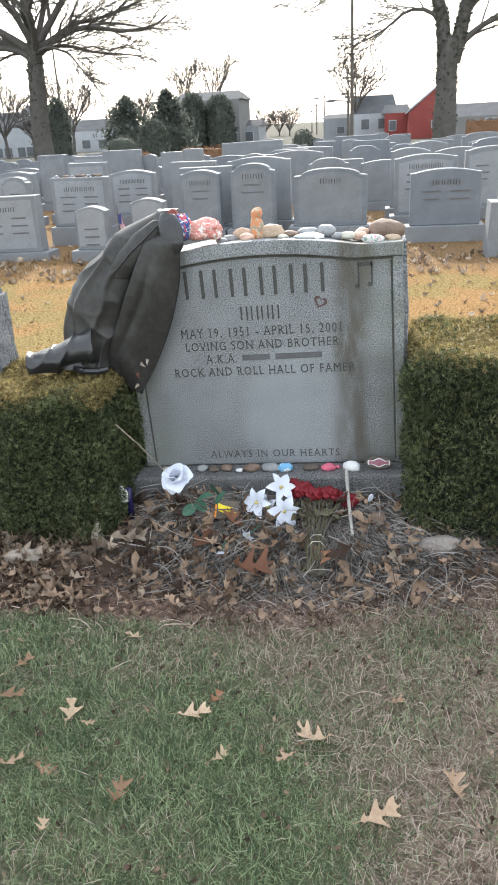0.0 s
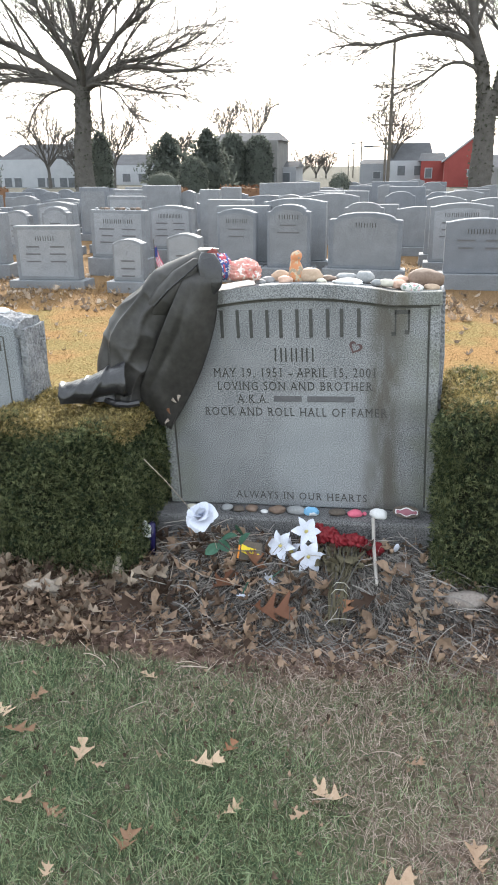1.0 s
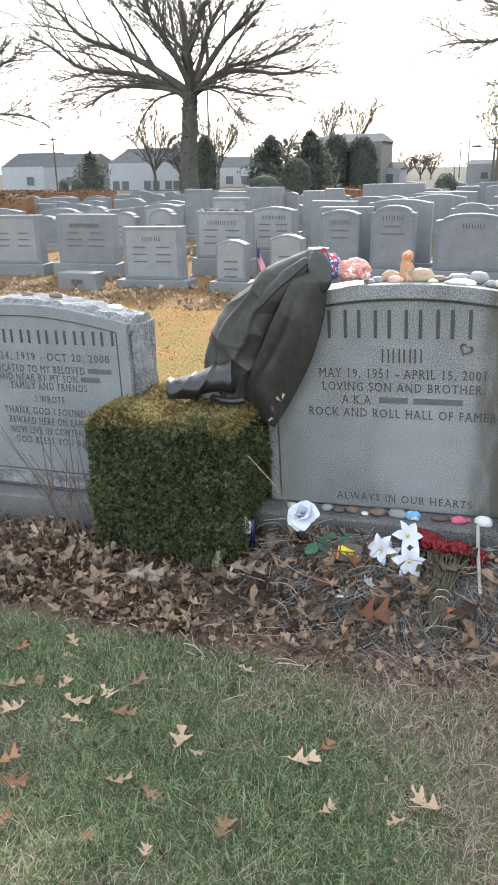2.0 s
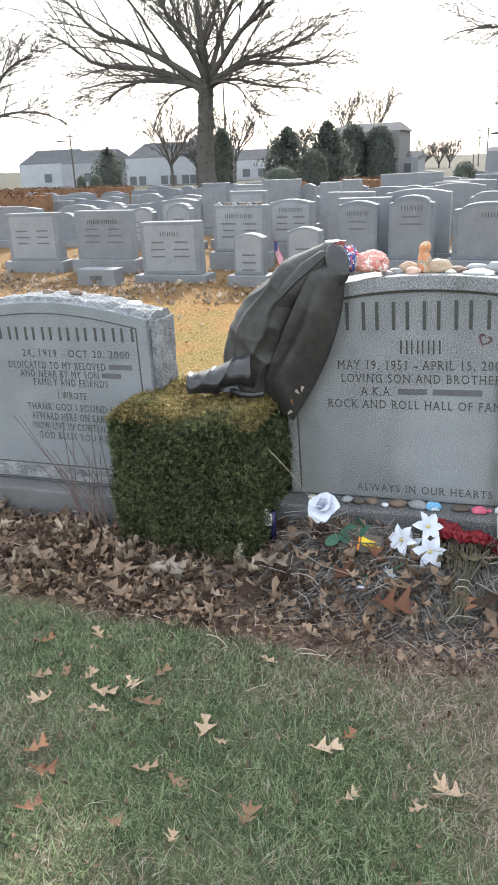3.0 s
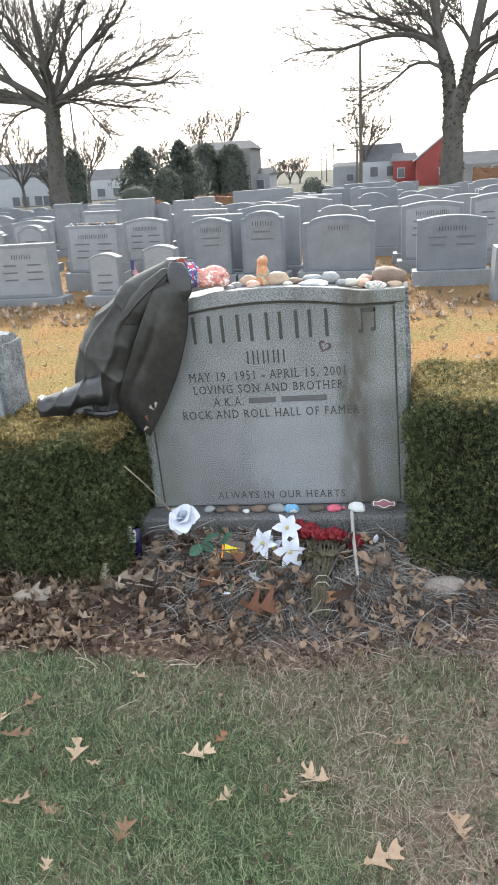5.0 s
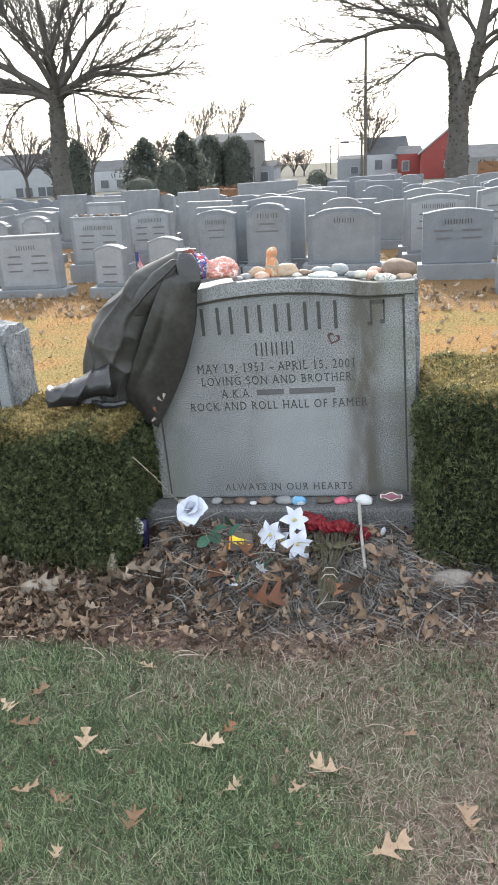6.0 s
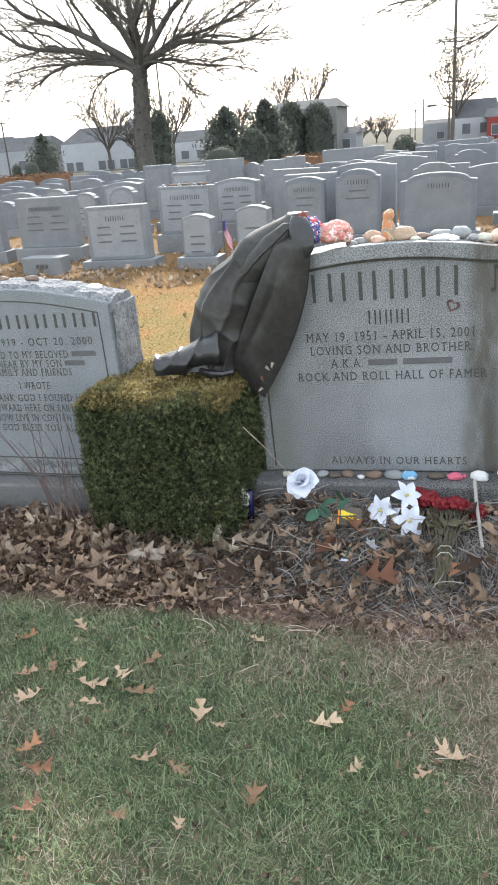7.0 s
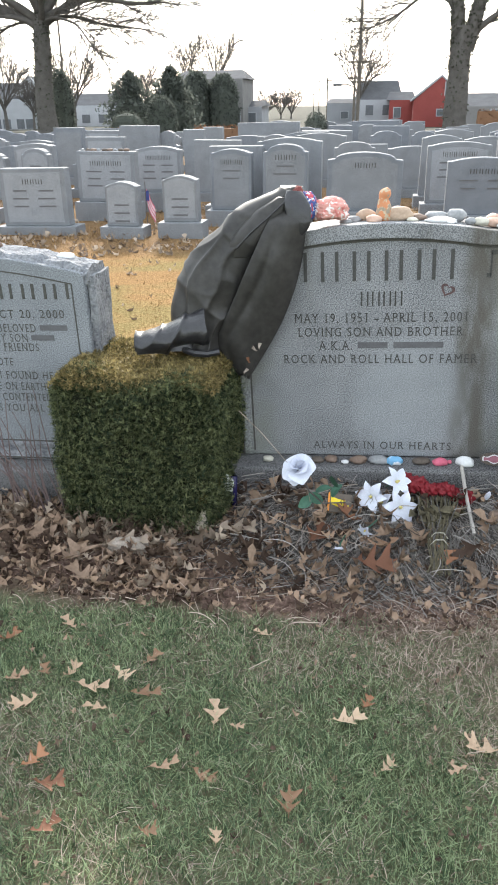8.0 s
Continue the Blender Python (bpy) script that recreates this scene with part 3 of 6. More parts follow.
# ---- rows of headstones behind ----
def grave(cx, y, w, top, die_mat=M_GRAVE, style="serp", foot=0.2, depth=0.2, base=0.12, panel=True, word=0, lines=3, turn=0.0, wide=0.07, z0=0.0):
    """A headstone on its base: cx, y of its front, die width w, height of its top above the ground."""
    r = random.Random(int(cx * 971 + y * 131))
    shade = "dark blue-grey" if die_mat is M_GRAVE_D else "pale grey"
    kind = {"serp": "a gently arched top", "flat": "a flat top", "arch": "a rounded top"}[style]
    size = "small" if w < 0.6 else ("broad" if w > 0.95 else "upright")
    t = thing("headstone", f"{size} {shade} granite headstone with {kind}", "headstone", "rows of headstones", at=(cx, y, z0), turn=(0, r.uniform(-0.8, 0.8), turn))
    half = w / 2
    if style == "serp":
        out = serpentine(half, top - 0.05, top, foot, 12, 0.12)
    elif style == "arch":
        out = [(-half, foot), (half, foot), (half, top - 0.10)] + [(half * 0.8 * math.cos(math.pi * i / 10), top - 0.09 + 0.09 * math.sin(math.pi * i / 10)) for i in range(11)] + [(-half, top - 0.10)]
    else:
        out = [(-half, foot), (half, foot), (half, top), (-half, top)]
    part("die", slab(out, 0.0, depth, 0.012), die_mat, t)
    part("base", box(-half - wide, half + wide, -0.08, depth + 0.08, -0.06, foot, 0.01), M_GRAVE, t)
    if panel:
        k = 0.86
        ph = [(x * k, foot + 0.05 + (z - foot) * 0.86) for x, z in out]
        part("panel", slab(ph, -0.006, 0.01), M_PANEL if die_mat is M_GRAVE else M_GRAVE, t)
    if word:
        bars(word, min(w * 0.55, 0.075 * word), 0.062, M_CARVE, t, (0, -0.009, top - 0.06 - 0.14), 2, 0.15)
    for i in range(lines):
        for s in (-1, 1) if w > 0.7 else (0,):
            ww = w * (0.28 if w > 0.7 else 0.5) * r.uniform(0.7, 1.05)
            bars(max(4, int(ww / 0.045)), ww, 0.034, M_CARVE_F, t, (s * w * 0.2, -0.009, top - 0.30 - 0.10 * i), 2, 0.16)
    return t


grave(-4.62, 10.0, 0.93, 0.85, word=4, foot=0.11, style="flat", wide=0.11)
grave(-3.34, 9.8, 0.43, 0.70, foot=0.15, style="serp", wide=0.08)
grave(-2.58, 9.9, 0.46, 0.77, foot=0.20, style="serp", wide=0.07)
grave(-6.20, 10.8, 1.02, 0.97, word=8, foot=0.22, style="flat", wide=0.08, panel=False)
grave(-7.55, 10.8, 1.0, 0.95, foot=0.18, style="flat", wide=0.08)
grave(-4.10, 11.4, 0.90, 0.985, word=7, foot=0.27, style="flat", wide=0.05)
grave(-3.60, 12.5, 0.75, 1.0, word=8, foot=0.30, style="serp")
grave(-2.12, 11.0, 0.57, 1.03, M_GRAVE_D, word=6, foot=0.22, style="serp", lines=2)
grave(-2.16, 11.62, 0.80, 1.04, foot=0.22, style="flat", panel=False, lines=0)
grave(-1.36, 11.0, 0.62, 1.09, M_GRAVE_D, word=4, foot=0.22, style="arch", lines=2)
grave(-1.40, 11.85, 0.96, 1.14, foot=0.22, style="serp", panel=False, lines=0)
grave(-0.28, 11.0, 1.02, 0.985, M_GRAVE_D, word=4, foot=0.22, style="arch", panel=True, lines=0)
grave(1.27, 10.8, 0.92, 0.93, M_GRAVE_D, word=5, foot=0.21, style="serp", panel=False, lines=2, wide=0.06)
grave(1.08, 12.2, 0.92, 1.06, word=8, foot=0.2, style="serp")
grave(0.86, 13.2, 0.62, 1.12, foot=0.2, style="serp", panel=False, lines=0)
grave(2.15, 13.0, 0.86, 1.10, foot=0.2, style="serp")
grave(-7.23, 14.0, 0.54, 0.83, foot=0.15, style="arch")
grave(-6.38, 14.0, 0.76, 0.99, foot=0.15, style="serp")
grave(-5.92, 13.0, 0.50, 0.95, foot=0.15, style="arch", lines=1)
grave(-8.45, 15.0, 0.50, 0.89, foot=0.15, style="arch")
grave(-6.90, 17.0, 0.66, 1.18, M_GRAVE_D, foot=0.15, style="flat", lines=0)
grave(-5.72, 16.0, 0.84, 1.02, foot=0.15, style="flat", lines=0)
grave(-7.18, 20.0, 0.90, 1.04, foot=0.15, style="flat", lines=0)
grave(-5.60, 18.0, 0.92, 1.19, foot=0.15, style="flat", lines=0, panel=False)
grave(-4.98, 18.2, 0.32, 1.07, foot=0.15, style="serp", lines=0, panel=False)
grave(-3.59, 15.0, 0.40, 1.18, foot=0.15, style="flat", lines=0, panel=False)
grave(-3.65, 17.0, 0.42, 1.17, foot=0.15, style="flat", lines=0, panel=False)
grave(-2.95, 14.0, 0.84, 1.03, foot=0.15, style="flat", lines=0, panel=False)
grave(-3.15, 22.0, 1.70, 1.16, foot=0.15, style="flat", lines=0, panel=False)
grave(-1.45, 20.0, 1.25, 1.0, foot=0.15, style="flat", lines=0, panel=False)
grave(-0.40, 16.0, 0.90, 0.86, foot=0.15, style="flat", lines=0, panel=False)
grave(-1.62, 18.0, 0.76, 1.03, foot=0.15, style="flat", lines=0, panel=False)
grave(-0.30, 24.0, 1.36, 1.14, M_GRAVE_D, foot=0.15, style="flat", lines=0, panel=False)
rng = random.Random(5)
for y in (14.6, 16.6, 18.6, 20.6, 22.8, 25.0, 27.5, 30.0):
    x = -0.86 * y - 2.0 + rng.uniform(0, 0.8)
    while x < 0.18 * y + 1.2:
        w = rng.uniform(0.5, 1.15)
        near = any(abs(x - px) < 0.75 and abs(y - py) < 0.9 for px, py in ((-7.23, 14), (-6.4, 14), (-8.45, 15), (-6.9, 17), (-5.7, 16), (-7.2, 20), (-5.6, 18), (-5, 18.2), (-3.6, 15), (-3.6, 17), (-2.9, 14), (-3.1, 22), (-1.4, 20), (-0.4, 16), (-1.6, 18), (-0.3, 24), (2.1, 13), (-13.2, 18.2)))
        if not near and rng.random() < 0.86:
            grave(x, y + rng.uniform(-0.2, 0.2), w, rng.uniform(0.68, 0.88) if x < -4 else rng.uniform(0.85, 1.12), rng.choice([M_GRAVE, M_GRAVE, M_GRAVE_D]), rng.choice(["flat", "serp", "arch"]), foot=0.16, panel=False, lines=0, turn=rng.uniform(-2, 2), z0=ground_height(x, y))
        x += w + rng.uniform(0.15, 0.55)
# pillow marker in the grass
pm = thing("grave_marker", "small slanted pale granite marker set in the grass", "grave marker", at=(-5.6, 9.5, 0.0))
part("block", slab([(-0.31, -0.03), (0.31, -0.03), (0.31, 0.24), (-0.31, 0.24)], 0.0, 0.28, 0.01), M_GRAVE, pm)
bars(5, 0.2, 0.06, M_CARVE, pm, (0, -0.003, 0.09), 2, 0.3)
# tall pale shaft at the edge of the rows
ob = thing("grave_obelisk", "tall narrow pale granite grave shaft on a square base", "obelisk", at=(1.88, 9.6, 0.0), turn=(0, 2.0, 0))
part("base", box(-0.22, 0.22, -0.2, 0.2, -0.05, 0.62, 0.01), M_GRAVE, ob)
part("shaft", slab([(-0.12, 0.62), (0.12, 0.62), (0.09, 1.5), (-0.09, 1.5)], -0.1, 0.1, 0.01), M_PANEL, ob)

# ---- clipped yew hedges ----
def hedge(cx, cy, wx, wy, h, seed, label, count):
    t = thing("hedge", label, "hedge", "clipped yew hedges", at=(cx, cy, 0.0))
    rng = np.random.default_rng(seed)
    # solid block, far darker than the needles, filling the hedge behind them
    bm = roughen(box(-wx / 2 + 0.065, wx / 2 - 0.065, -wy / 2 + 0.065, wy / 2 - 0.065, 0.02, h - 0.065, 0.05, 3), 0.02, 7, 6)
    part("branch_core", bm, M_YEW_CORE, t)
    # points on the five outer faces, rounded edges, uneven depth
    area = np.array([wx * wy, wx * h, wx * h, wy * h, wy * h])
    which = rng.choice(5, count, p=area / area.sum())
    a, b = rng.uniform(-0.5, 0.5, count), rng.uniform(-0.5, 0.5, count)
    p = np.zeros((count, 3))
    for k in range(5):
        m = which == k
        if k == 0:
            p[m] = np.c_[a[m] * wx, b[m] * wy, np.full(m.sum(), h)]
        elif k < 3:
            p[m] = np.c_[a[m] * wx, np.full(m.sum(), (-0.5 if k == 1 else 0.5) * wy), (b[m] + 0.5) * h]
        else:
            p[m] = np.c_[np.full(m.sum(), (-0.5 if k == 3 else 0.5) * wx), a[m] * wy, (b[m] + 0.5) * h]
    r = 0.09
    core = np.clip(p, [-wx / 2 + r, -wy / 2 + r, 0], [wx / 2 - r, wy / 2 - r, h - r])
    d = p - core
    ln = np.maximum(np.linalg.norm(d, axis=1), 1e-6)
    swell = np.array([noise.noise(Vector((q[0] * 5 + seed, q[1] * 5, q[2] * 5))) for q in p])
    out = d / ln[:, None]
    p = core + out * (r - 0.016 + 0.060 * swell + rng.uniform(-0.035, 0.012, count))[:, None]
    p[:, 2] = np.maximum(p[:, 2], 0.02)
    blade = [(0, 0, 0), (0.0032, 0.010, 0.0012), (0, 0.024, 0), (-0.0032, 0.010, 0.0012), (0.008, 0.004, 0.001), (0.017, 0.013, 0.003), (0.009, 0.008, 0.0), (-0.008, 0.004, 0.001), (-0.017, 0.013, 0.003), (-0.009, 0.008, 0)]
    faces = [(0, 1, 2, 3), (0, 4, 5, 6), (0, 8, 7, 9)]
    turns = spins(count, rng, 0.9, (0.5, 1.0))
    mass("needles", blade, faces, turns, p, M_YEW, t, "dark green yew needles under the sun-gold tips")
    # extra layer on the top only, its gold colour painting in the sun
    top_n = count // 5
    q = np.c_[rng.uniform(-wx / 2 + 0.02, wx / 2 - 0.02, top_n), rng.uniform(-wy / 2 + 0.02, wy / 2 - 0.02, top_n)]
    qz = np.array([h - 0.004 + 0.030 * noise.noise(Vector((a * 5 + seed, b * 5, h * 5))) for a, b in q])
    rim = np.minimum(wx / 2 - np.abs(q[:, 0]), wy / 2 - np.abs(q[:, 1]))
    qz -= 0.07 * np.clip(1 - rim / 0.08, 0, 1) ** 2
    mass("bronzed_growth", blade, faces, spins(top_n, rng, 0.7, (0.5, 0.95)), np.c_[q, qz + rng.uniform(-0.012, 0.010, top_n)], M_TIPS, t, "bronzed needle tips with sunlight put into their gold colour")
    return t


hedge(-0.90, 2.84, 0.67, 0.58, 0.675, 3, "clipped square dark green yew hedge beside a headstone", 70000)
hedge(1.40, 3.01, 1.68, 0.66, 0.785, 8, "long clipped dark green yew hedge beside a headstone", 110000)

# ---- bare winter trees ----
def rod(pts, radii, verts, faces, n):
    """Adds a bent tapering rod to lists of vertices and faces."""
    base = len(verts)
    for i, p in enumerate(pts):
        d = (pts[min(i + 1, len(pts) - 1)] - pts[max(i - 1, 0)]).normalized()
        u = d.cross(Vector((0.3, 0.8, 0.52))).normalized()
        w = d.cross(u)
        for k in range(n):
            a = 2 * math.pi * k / n
            verts.append(tuple(p + (u * math.cos(a) + w * math.sin(a)) * radii[i]))
    for i in range(len(pts) - 1):
        for k in range(n):
            a, b = base + i * n + k, base + i * n + (k + 1) % n
            faces.append((a, b, b + n, a + n))


def along(pts, s):
    """The point and the direction at share s of a polyline."""
    f = min(max(s, 0.0), 0.9999) * (len(pts) - 1)
    i = int(f)
    return pts[i].lerp(pts[i + 1], f - i), (pts[i + 1] - pts[i]).normalized()


def bare_tree(label, at, seed, stems, limbs, fine=0.014, ivy=0, kids=(0, 12, 8, 5, 0), reach=0.52):
    """Stems are (points, radius at foot, radius at tip); limbs leave a stem: (stem, share of it, offset of the end, arch, radius)."""
    t = thing("bare_tree", label, "tree", at=at)
    r = random.Random(seed)
    main, twigs = ([], []), ([], [])

    def branch(start, run, arch, rad, level):
        steps = (0, 9, 6, 5, 3)[level]
        length = run.length
        pts = []
        for i in range(steps + 1):
            s = i / steps
            wob = noise.noise_vector(Vector((s * (2.6 if level == 1 else 1.3), seed * 1.7 + start.x * 3.1, level * 5.3 + start.z * 2.7))) * ((0.11 if level == 1 else 0.07) * length * s)
            pts.append(start + run * s + Vector((0, 0, arch * math.sin(math.pi * s ** 0.7))) + wob)
        end = max(fine * 0.75, rad * 0.22)
        radii = [max(fine * 0.75, rad + (end - rad) * (i / steps) ** 0.8) for i in range(steps + 1)]
        rod(pts, radii, *(main if level == 1 else twigs), 7 if level == 1 else (5 if level == 2 else 3))
        n = kids[level]
        turned = r.uniform(0, 6.28)
        for k in range(n):
            s = 0.16 + 0.84 * (k + r.random()) / n
            p, d = along(pts, s)
            u = d.cross(Vector((0.1, 0.2, 0.97))).normalized()
            w = u.cross(d)
            turned += 2.4 + r.uniform(-0.5, 0.5)
            side = u * math.cos(turned) + w * (0.75 * math.sin(turned) + 0.25)
            go = (d * r.uniform(0.75, 1.15) + side * r.uniform(0.45, 0.80)).normalized()
            far = length * reach * r.uniform(0.6, 1.25) * (1.2 - 0.65 * s)
            branch(p, go * far, far * r.uniform(-0.02, 0.12), max(fine, radii[min(int(s * steps), steps)] * r.uniform(0.35, 0.55)), level + 1)

    ivy_at = []
    ways = []
    for pts, r0, r1 in stems:
        smooth_pts = []
        for i in range(13):
            q, _ = along([Vector(p) for p in pts], i / 12)
            smooth_pts.append(q + noise.noise_vector(Vector((q.z * 0.5, seed, r0))) * 0.10)
        radii = [(r0 + (r1 - r0) * i / 12) * (1 + 0.10 * noise.noise(Vector((i * 0.9, seed, r0)))) for i in range(13)]
        if pts[0][2] < 0:
            radii = [q * (1 + 0.35 * math.exp(-i * 1.1)) for i, q in enumerate(radii)]
        rod(smooth_pts, radii, *main, 12)
        ways.append((smooth_pts, radii))
        for i in range(ivy):
            s = r.random() * (0.97 if r1 > 0.3 else 0.35)
            q, _ = along(smooth_pts, s)
            a = r.uniform(0, 2 * math.pi)
            rr = radii[int(s * 12)] * r.uniform(0.96, 1.08 + (0.25 if r.random() < 0.25 else 0))
            ivy_at.append((q.x + math.cos(a) * rr, q.y + math.sin(a) * rr, q.z))
    for which, s, run, arch, rad in limbs:
        branch(along(ways[which][0], s)[0], Vector(run), arch, rad, 1)
    for nm, (vv, ff) in (("trunk", main), ("crown", twigs)):
        mesh = bpy.data.meshes.new(nm)
        mesh.from_pydata(vv, [], ff)
        mesh.shade_smooth()
        link_mesh(nm, mesh, M_BARK, t, "fine bare twigs" if nm == "crown" else "")
    if ivy_at:
        g = np.random.default_rng(seed)
        mass("ivy", [(-0.08, 0, -0.05), (0.08, 0, -0.05), (0.10, 0, 0.04), (0, 0.01, 0.10), (-0.10, 0, 0.04)], [(0, 1, 2, 3, 4)], spins(len(ivy_at), g, 0.9, (0.3, 0.7)), np.array(ivy_at), M_IVY, t, "dark ivy leaves")
    return t


bare_tree("large bare deciduous tree with an ivy-clad trunk and spreading limbs", (-19.45, 45.0, -0.1), 4,
          [([(0, 0, -0.4), (0.05, 0, 3.5), (0.15, 0, 5.2), (0.3, 0, 6.4)], 0.56, 0.40), ([(0.3, 0, 6.3), (0.0, 0.1, 9.0), (-0.5, 0.3, 13.5)], 0.30, 0.08)],
          [(0, 0.78, (-6.4, -1.0, 0.0), 0.9, 0.19), (0, 0.72, (-4.6, 2.0, -1.3), 1.2, 0.11), (0, 0.82, (-9.4, 2.0, 0.5), 0.9, 0.17), (0, 0.79, (4.4, -2.0, -1.5), 1.1, 0.11), (0, 0.88, (6.9, 1.0, 2.7), 0.4, 0.18), (0, 0.85, (-12.0, 1.0, 3.4), 0.3, 0.27), (0, 0.90, (-9.6, -2.0, 5.4), 0.2, 0.26), (0, 0.96, (-4.8, 1.5, 7.0), 0.1, 0.22),
           (0, 0.97, (5.0, 0.5, 5.2), 0.1, 0.25), (0, 0.98, (2.6, 2.0, 7.4), 0.1, 0.20), (0, 0.93, (8.0, -1.0, 0.9), 0.5, 0.24), (0, 0.84, (5.6, 2.0, -0.5), 0.7, 0.15),
           (0, 0.90, (2.4, -5.0, 3.2), 0.3, 0.2), (0, 0.92, (-3.0, 5.0, 4.2), 0.3, 0.2), (0, 0.96, (-2.2, -4.0, 6.0), 0.2, 0.2), (1, 0.3, (-3.4, 1.0, 4.0), 0.1, 0.14), (1, 0.4, (3.2, -1.0, 4.2), 0.1, 0.14)], 0.019, 800)
bare_tree("bare double-stemmed tree with ivy on its trunk", (3.4, 42.0, 0.0), 11,
          [([(0, 0, -0.4), (-0.02, 0, 3.0), (-0.05, 0, 5.0)], 0.58, 0.46), ([(-0.16, 0, 3.9), (-0.38, 0, 5.8), (-0.9, 0, 7.5), (-1.1, 0, 9.2), (-0.8, 0, 13.5)], 0.36, 0.14), ([(0.22, 0.05, 3.9), (0.75, 0.1, 6.5), (1.15, 0.1, 8.8), (1.3, 0.2, 13.5)], 0.36, 0.15)],
          [(1, 0.37, (-7.2, -1.0, -0.2), 1.0, 0.17), (1, 0.42, (-5.0, 1.0, 2.0), 0.3, 0.17), (1, 0.55, (-5.4, -1.0, 3.4), 0.3, 0.16), (1, 0.20, (-4.2, -0.5, -0.9), 1.1, 0.12), (1, 0.62, (-2.0, 0.6, 4.4), 0.1, 0.15), (1, 0.5, (1.3, -0.6, 3.6), 0.1, 0.13),
           (2, 0.06, (3.6, -0.5, 1.7), 0.5, 0.19), (2, 0.25, (4.2, 1.0, 2.7), 0.4, 0.16), (2, 0.45, (4.6, -1.0, 2.2), 0.4, 0.15), (2, 0.5, (1.6, 0.8, 4.4), 0.1, 0.14), (2, 0.35, (-1.6, 3.0, 3.0), 0.2, 0.13), (2, 0.3, (2.5, -3.2, 0.8), 0.5, 0.13), (1, 0.45, (-2.2, -3.6, 1.0), 0.5, 0.13), (1, 0.3, (-1.6, 3.6, 2.4), 0.3, 0.12)], 0.018, 550)
bare_tree("bare deciduous tree with low spreading limbs", (-36.5, 45.0, -0.1), 17,
          [([(0, 0, -0.4), (0, 0, 3.0), (0.2, 0, 6.0)], 0.42, 0.30)],
          [(0, 0.7, (6.4, 0.5, 0.6), 0.9, 0.17), (0, 0.85, (5.8, -1.0, 3.6), 0.3, 0.18), (0, 0.98, (2.2, 0.5, 6.0), 0.1, 0.18), (0, 0.95, (-3.0, 1.0, 5.4), 0.1, 0.18), (0, 0.8, (-6.0, -1.0, 2.6), 0.4, 0.17), (0, 0.9, (0.6, -4.5, 3.0), 0.3, 0.15), (0, 0.9, (0.6, 4.5, 3.4), 0.3, 0.15)], 0.0185)
for at, seed, h, rad, ln in (((-37.0, 82.0, -0.7), 21, 2.2, 0.16, 3.0), ((-43.1, 88.0, -0.7), 22, 2.6, 0.24, 6.0), ((-30.8, 78.0, -0.6), 23, 2.8, 0.18, 5.0), ((-29.5, 120.0, -0.9), 24, 7.2, 0.2, 4.6), ((-24.9, 120.0, -0.9), 25, 6.6, 0.22, 5.6), ((-3.2, 100.0, -0.8), 26, 3.6, 0.22, 6.4), ((-33.0, 110.0, -0.8), 27, 4.0, 0.18, 3.2), ((-24.8, 170.0, -1.0), 28, 1.2, 0.2, 4.4), ((-22.0, 172.0, -1.0), 29, 1.0, 0.2, 4.6), ((-19.4, 169.0, -1.0), 30, 1.0, 0.2, 4.0)):
    q = random.Random(seed)
    spread = [(0, q.uniform(0.55, 1.0), (ln * 0.5 * math.cos(k * 2.4), ln * 0.5 * math.sin(k * 2.4), ln * q.uniform(0.5, 1.1)), 0.1, rad * 0.5) for k in range(9)]
    bare_tree("small bare tree among the houses", at, seed, [([(0, 0, -0.6), (0.05, 0, h * 0.6), (0, 0, h)], rad, rad * 0.6)], spread, 0.032, kids=(0, 7, 5, 3, 0))


def conifer(name, label, at, h, w, seed, count, shape="cone"):
    t = thing(name, label, "tree", at=at)
    rng = np.random.default_rng(seed)
    s = rng.random(count) ** 0.8
    if shape == "cone":
        rad = w / 2 * np.minimum(1.0, (1 - s) * 2.0) ** 0.8 * (0.70 + 0.5 * rng.random(count) ** 2)
    else:
        rad = w / 2 * np.sqrt(np.maximum(0.02, 1 - (np.maximum(0, s - 0.45) / 0.55) ** 2)) * (0.92 + 0.1 * rng.random(count))
    a = rng.uniform(0, 2 * np.pi, count)
    lump_ = 1 + (0.22 if shape == "cone" else 0.04) * np.sin(a * 3 + s * 17 + seed)
    p = np.c_[np.cos(a) * rad * lump_, np.sin(a) * rad * lump_, 0.15 + s * h]
    k = h * (0.055 if shape == "cone" else 0.04)
    spray = [(0, 0, 0), (k * 0.35, k * 0.6, 0), (0, k * 1.7, k * 0.2), (-k * 0.35, k * 0.6, 0)]
    mass("crown", spray, [(0, 1, 2, 3)], spins(count, rng, 0.7, (0.6, 1.4)), p, M_CONIFER, t)
    bm = bmesh.new()
    rings = 8
    prof = [(w / 2 * (0.80 if shape == "cone" else 0.93) * (min(1, (1 - i / rings) * 1.5) if shape == "cone" else math.sqrt(max(0.0, 1 - (max(0, i / rings - 0.45) / 0.55) ** 2))), 0.15 + h * 0.95 * i / rings) for i in range(rings + 1)]
    tube([(0, 0, z) for _, z in prof], [max(x, 0.02) for x, _ in prof], 10, bm)
    part("inner_crown", bm, M_CONIFER, t)
    part("trunk", tube([(0, 0, -0.5), (0, 0, h * 0.4)], [w * 0.06, w * 0.03], 8), M_BARK, t)


